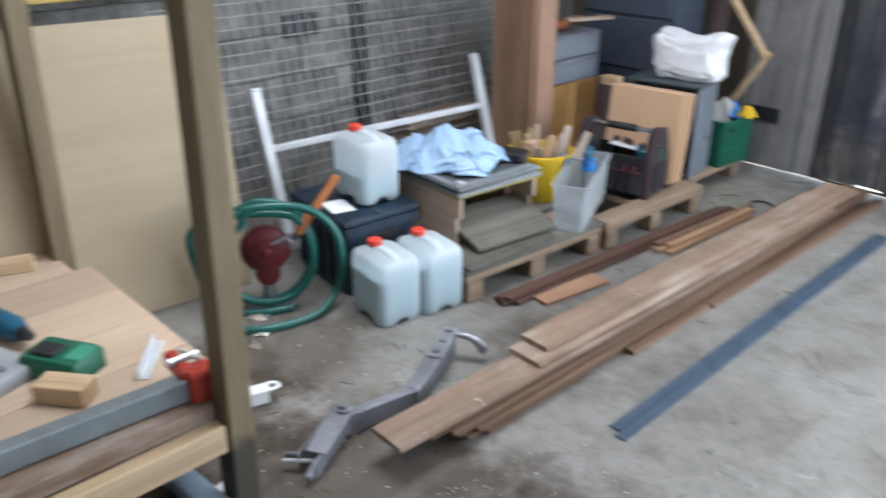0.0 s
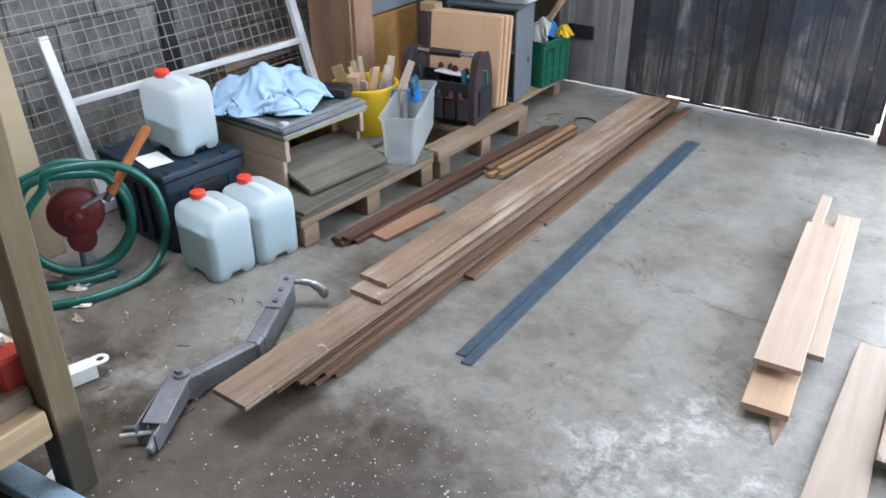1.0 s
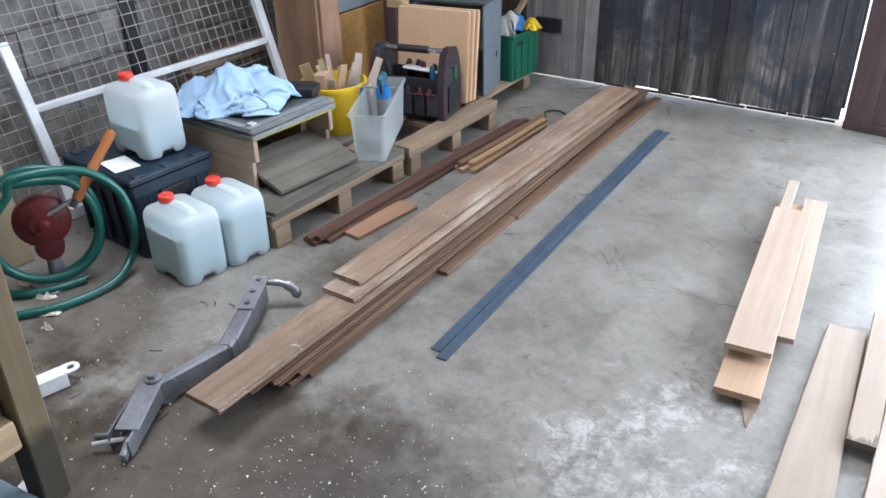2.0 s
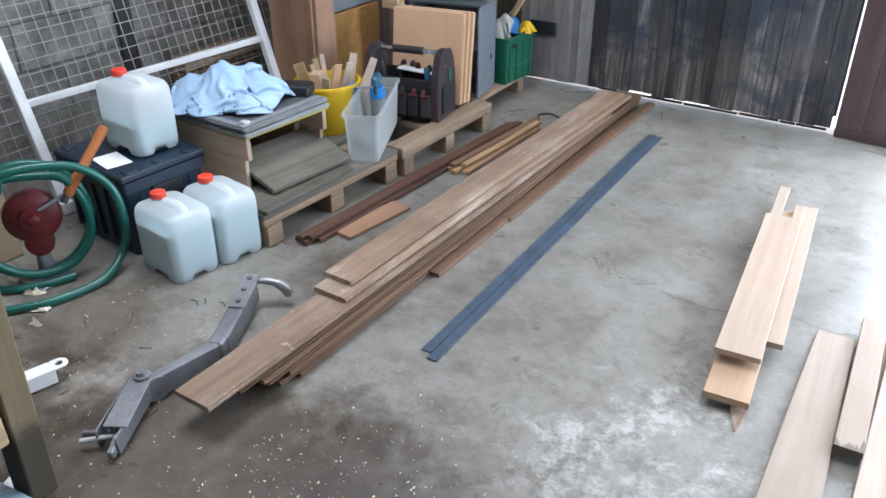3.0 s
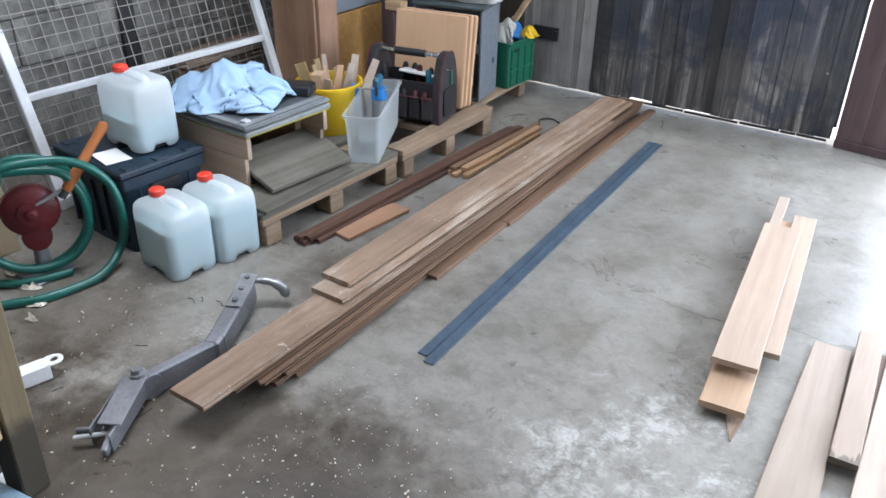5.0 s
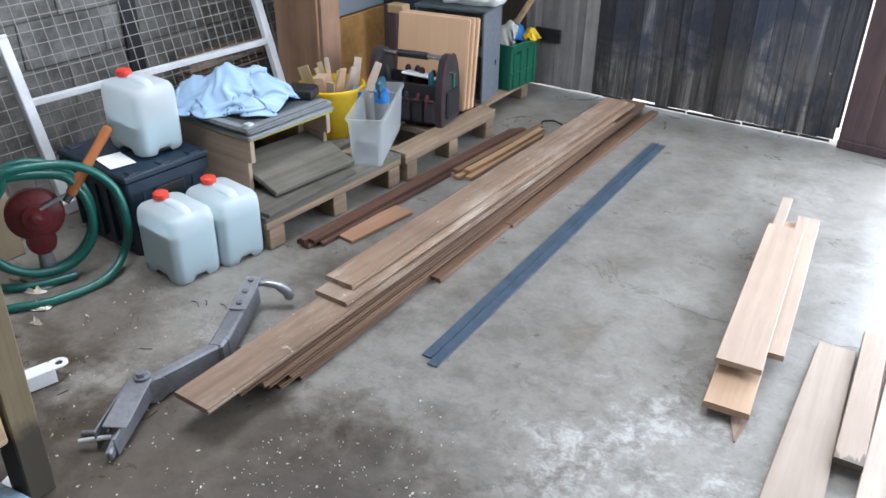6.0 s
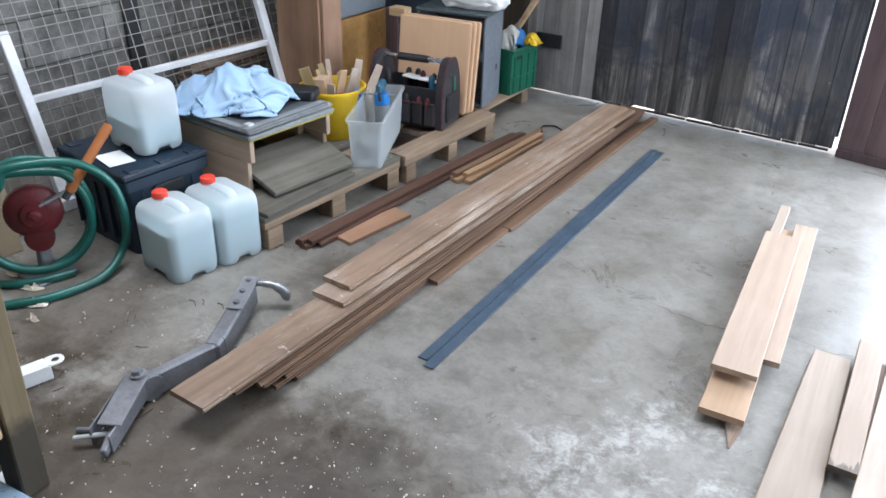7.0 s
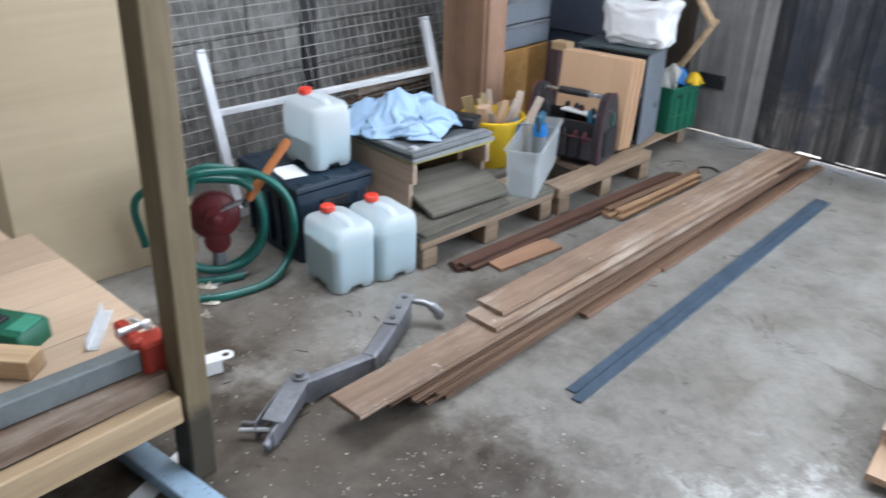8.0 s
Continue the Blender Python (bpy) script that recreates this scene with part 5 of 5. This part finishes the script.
part("side_panel", box((-0.394, 0.13, 0.245), (0.012, 0.26, 0.49), 0.002), M_CAB, cab)
part("back_panel", box((-0.2, 0.254, 0.245), (0.376, 0.01, 0.49), 0.001), M_CAB, cab)
part("floor_panel", box((-0.2, 0.13, 0.012), (0.376, 0.236, 0.02), 0.001), M_CAB, cab)
part("shelf", box((-0.2, 0.14, 0.25), (0.376, 0.21, 0.012), 0.001), M_CAB, cab)
part("top_panel", box((-0.2, 0.13, 0.4985), (0.415, 0.275, 0.016), 0.003), M_CABTOP, cab, "dark green-grey top")
part("catch", box((0.002, 0.19, 0.19), (0.004, 0.012, 0.03), 0.001), M_BLACK, cab)

gc = thing("plastic_crate", pose(-1.69, 3.68, 0.0995, 0, 0, -6), "dark green plastic crate holding rags and gloves", "crate")
for x in (-0.008, -0.352):
    part("side_wall", box((x, 0.135, 0.13), (0.012, 0.27, 0.26), 0.003), M_GREEN, gc)
for y in (0.006, 0.264):
    part("end_wall", box((-0.18, y, 0.13), (0.332, 0.012, 0.26), 0.003), M_GREEN, gc)
part("crate_floor", box((-0.18, 0.135, 0.008), (0.33, 0.24, 0.012), 0.002), M_GREEN, gc)
part("rim", box((0.002, 0.135, 0.252), (0.014, 0.275, 0.016), 0.003), M_GREEN, gc)
for k in range(4):
    part("rib", box((0.001, 0.03 + k * 0.07, 0.115), (0.01, 0.008, 0.21), 0.002), M_GREEN, gc)
part("rib", box((0.001, 0.135, 0.10), (0.009, 0.26, 0.008), 0.002), M_GREEN, gc)
# black patch paints the darkness of a hand hole on the solid wall
part("hand_hole", box((-0.0015, 0.08, 0.21), (0.002, 0.05, 0.02), 0.0), M_BLACK, gc)
cloth_thing("soiled_rag", draped(0.30, 0.26, [(0, 0, 0.06, 0.19), (0.03, 0.02, 0.05, 0.22)], 8, 28, 0.6), M_RAG, pose(-1.80, 3.78, 0.25), "soiled off-white rag bundled in the green crate", "rag")
cloth_thing("yellow_glove", draped(0.15, 0.14, [(0, 0, 0.042, 0.06)], 3, 20, 0.55, 60, 0.006), M_YELLOW, pose(-1.685, 3.905, 0.357), "yellow rubber glove balled up on the crate rim", "glove")
cloth_thing("blue_bag", draped(0.20, 0.18, [(0, 0, 0.05, 0.10)], 6, 20, 0.6, 60, 0.012), M_BLUE, pose(-1.77, 3.90, 0.33), "crumpled bright blue plastic bag in the crate", "bag")


def stuffed_sack(w, d, h, seed):
    """A slack sack stuffed with something light: a pillow with pulled-out corners and dents."""
    off = Vector((seed * 2.3, seed, 0))
    bm = bmesh.new()
    bmesh.ops.create_icosphere(bm, subdivisions=5, radius=1.0)
    for v in bm.verts:
        p = v.co.copy()
        q = Vector([math.copysign(abs(c) ** 0.62, c) for c in p])
        k = 1 + 0.16 * noise.noise(p * 1.7 + off) + 0.08 * noise.noise(p * 4 + off) + 0.05 * abs(noise.noise(p * 9 - off))
        q *= k
        pull = max(0.0, p.z) * abs(p.x)
        v.co = (q.x * w / 2 * (1 + 0.25 * pull), q.y * d / 2, max(0.0, (q.z + 0.95) * h / 2 * (1 + 0.18 * pull - 0.10 * max(0, p.z) * (1 - abs(p.x)))))
    return bm


solid("woven_sack", stuffed_sack(0.37, 0.22, 0.25, 4), M_SACK, pose(-1.86, 3.52, 0.6075, 0, 0, 10), "crumpled white woven sack lying on the grey cabinet", "sack", smooth=True)

stick = thing("broken_chair_leg", pose(0, 0, 0), "broken pale bentwood chair part behind the cabinet", "wood piece")
part("upper_leg", bar((-1.89, 3.93, 1.0), (-1.63, 3.93, 0.68), 0.045, 0.03, 0.006), M_PINE, stick)
part("lower_leg", bar((-1.62, 3.93, 0.72), (-1.80, 3.93, 0.42), 0.035, 0.03, 0.006), M_PINE, stick)
part("back_rail", bar((-1.80, 3.94, 0.45), (-1.84, 3.96, 0.0), 0.035, 0.03, 0.006), M_PINE, stick)

# ---- tall cupboard, drawers and dark cabinets further back ----
tall = thing("tall_cupboard", pose(-2.32, 2.79, 0), "tall brown veneered cupboard carcass standing on end", "cupboard")
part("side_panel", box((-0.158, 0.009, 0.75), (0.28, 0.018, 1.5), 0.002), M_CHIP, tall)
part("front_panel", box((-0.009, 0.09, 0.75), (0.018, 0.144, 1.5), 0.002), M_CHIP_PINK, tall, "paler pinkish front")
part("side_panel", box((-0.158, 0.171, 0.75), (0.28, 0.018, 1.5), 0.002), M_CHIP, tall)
unit = thing("drawer_unit", pose(-2.36, 2.985, 0), "orange wooden unit with grey metal drawers above", "drawer unit")
part("wooden_front", box((-0.2, 0.22, 0.28), (0.40, 0.43, 0.55), 0.004), M_ORANGE, unit, "orange varnished wooden front")
part("frame_post", box((0.015, 0.425, 0.28), (0.04, 0.035, 0.56), 0.003), M_LEAF, unit)
for k in range(2):
    dr = part("drawer", box((-0.2, 0.21, 0.0), (0.40, 0.40, 0.125), 0.005), M_CAB, unit, "grey metal drawer", m=pose(0.0, 0, 0.625 + k * 0.132))
    part("drawer_lip", box((0.004, 0.21, 0.052), (0.012, 0.38, 0.012), 0.002), M_CAST, dr)
rng = random.Random(12)
for k in range(4):
    solid("timber_offcut", box((0, 0.14, 0.0), (0.05, 0.28, 0.02), 0.002), M_PLANK if k % 2 else M_HANDLE, pose(-2.52 + 0.05 * k, 3.0 + 0.03 * k, 0.835 + 0.022 * k, 0, 0, rng.uniform(-30, 30)), "short reddish timber offcut on the drawer unit", "offcut", "offcuts on the drawers")
blue = thing("metal_locker", pose(-2.35, 3.78, 0), "dark blue-grey metal locker in the corner", "locker")
part("body", box((0, 0, 0.60), (0.62, 0.30, 1.2), 0.004), plain("dark_blue_enamel", (0.055, 0.07, 0.10), 0.4, 0.1, 0.2, 8), blue)
for z in (0.35, 0.72, 1.02):
    part("door_panel", box((0.0, -0.155, z), (0.58, 0.012, 0.28), 0.004), plain("blue_enamel_front", (0.075, 0.09, 0.125), 0.4, 0.1, 0.2, 8), blue)
solid("timber_post", box((0, 0, 0.7), (0.07, 0.07, 1.4), 0.003), M_LEAF, pose(-1.97, 3.98, 0), "dark brown timber post beside the door", "post")
solid("timber_post", box((0, 0, 0.28), (0.045, 0.045, 0.56), 0.003), M_LEAF, pose(-2.20, 3.27, 0.0), "rough brown timber post behind the cupboard doors", "post")
solid("timber_beam", box((0, 0, 0), (0.10, 0.07, 0.045), 0.003), M_PINE_X, pose(-2.18, 3.28, 0.5825), "short pale timber beam end on a post", "beam")

# ---- planks behind the mesh ----
for k in range(5):
    plank(-3.10 + 0.004 * k, 2.55, 3.20, 0.12, 0.02, 0.20 + 0.028 * k, M_PLANK, "short reddish plank in a pile against the wall", 0, "planks by the wall")
for y in (2.65, 3.1):
    solid("brick_support", box((0, 0, 0.1), (0.10, 0.21, 0.199), 0.004), M_BLOCK, pose(-3.10, y, 0), "concrete block holding up the short planks", "block", "plank supports")
# black strip added where the wall has a dark vertical line
solid("black_stain_panel", box((0, 0, 0.75), (0.02, 0.09, 1.5), 0.002), M_BLACK, pose(X_L + 0.025, 2.34, 0), "tall narrow black strip added against the block wall", "strip")

# ---- battens and a short board before the pallets ----
for i, (x, y0, y1, w, turn, z) in enumerate([(-1.605, 1.76, 3.36, 0.034, -4.6, 0.004), (-1.57, 1.75, 3.40, 0.034, -4.2, 0.004), (-1.535, 1.80, 3.2, 0.034, -4.0, 0.004), (-1.585, 1.75, 3.30, 0.030, -4.4, 0.023), (-1.552, 1.77, 3.34, 0.030, -4.2, 0.023),
                                                (-1.46, 2.66, 3.40, 0.034, -4.5, 0.004), (-1.415, 2.64, 3.40, 0.032, -5, 0.004), (-1.365, 2.66, 3.36, 0.034, -3, 0.004), (-1.44, 2.67, 3.45, 0.034, -5, 0.023), (-1.39, 2.69, 3.40, 0.034, -4, 0.023)]):
    plank(x, y0, y1, w, 0.017, z, M_BATTEN_DARK if i < 5 else (M_BATTEN, M_BATTEN, M_BATTEN, M_PLANK_DARK, M_BATTEN)[i - 5], "narrow dark hardwood batten lying beside the pallet" if i < 5 else "narrow brown hardwood batten lying beside the pallet", turn, "battens by the pallets", groove=False)
solid("board_offcut", box((0, 0.178, 0.008), (0.10, 0.355, 0.016), 0.002), M_PLANK_RED, pose(-1.487, 1.885, 0.001, 0, 0, -9), "short reddish board lying on the concrete", "board")

# ---- litter on the floor ----
rng = random.Random(21)
bm = bmesh.new()
for k in range(560):
    if k < 230:
        x, y = rng.gauss(-0.74, 0.24), rng.gauss(0.77, 0.13)
    else:
        x, y = rng.uniform(-1.9, -0.3), rng.uniform(0.3, 1.3)
    if -1.2 < x < -0.95 and y > 0.75:
        continue
    s = 0.0009 + 0.0023 * rng.random() ** 2
    a = rng.uniform(0, math.tau)
    u, v = Vector((math.cos(a), math.sin(a), 0)) * s * rng.uniform(1, 2.2), Vector((-math.sin(a), math.cos(a), 0)) * s
    c = Vector((x, y, 0.0015))
    top = [bm.verts.new(c + d + Vector((0, 0, rng.uniform(0.0005, 0.005)))) for d in (u, v, -u, -v)]
    low = [bm.verts.new(c + d * 0.8) for d in (u, v, -u, -v)]
    bm.faces.new(top)
    for i in range(4):
        bm.faces.new((low[i], low[(i + 1) % 4], top[(i + 1) % 4], top[i]))
solid("wood_shavings", bm, M_SHAVING, I, "pale wood chips and shavings scattered over the concrete", "shavings", kind="stuff")
bm = bmesh.new()
for k in range(9):
    x, y = rng.uniform(-2.2, -1.2), rng.uniform(0.6, 1.3)
    a, l = rng.uniform(0, 3.14), rng.uniform(0.03, 0.08)
    add_tube(bm, [(x, y, 0.003), (x + l * 0.5 * math.cos(a), y + l * 0.5 * math.sin(a), 0.006), (x + l * math.cos(a + 0.3), y + l * math.sin(a + 0.3), 0.003)], 0.0013, 5)
solid("twigs", bm, M_TWIG, I, "thin dark twigs and straws lying on the concrete", "twigs", kind="stuff")
for x, y, s in ((-2.06, 0.92, 1.0), (-2.16, 0.98, 0.8), (-2.3, 1.0, 0.7), (-1.98, 0.86, 0.5)):
    solid("paper_scrap", crumpled(0.05 * s, 0.022 * s, 0.012, 0.012, 4 + s, 24), M_SHAVING, pose(x, y, 0.001, 0, 0, 30 * s), "pale torn wood shaving curled on the floor", "shaving", "curled shavings")
solid("black_hook", tube(smooth_path([(-1.40, 3.52, 0.005), (-1.42, 3.58, 0.006), (-1.37, 3.62, 0.006), (-1.31, 3.59, 0.005)], 5), 0.005, 8), M_BLACK, I, "small bent black hook lying on the floor", "hook", smooth=True)

# ---- block courses of the seen wall ----
block = mesh_of("block", box((0, 0, 0), (0.02, 0.437, 0.212), 0.003), M_BLOCK)
rng = random.Random(2)
for r in range(9):
    for c in range(8):
        y = 0.2 + c * 0.442 + (0.221 if r % 2 else 0)
        ob = new("block", block)
        ob.parent = wall_left
        ob.matrix_basis = pose(X_L + rng.uniform(-0.006, 0.0), y, 0.11 + r * 0.217, 0, 0, rng.uniform(-0.4, 0.4))
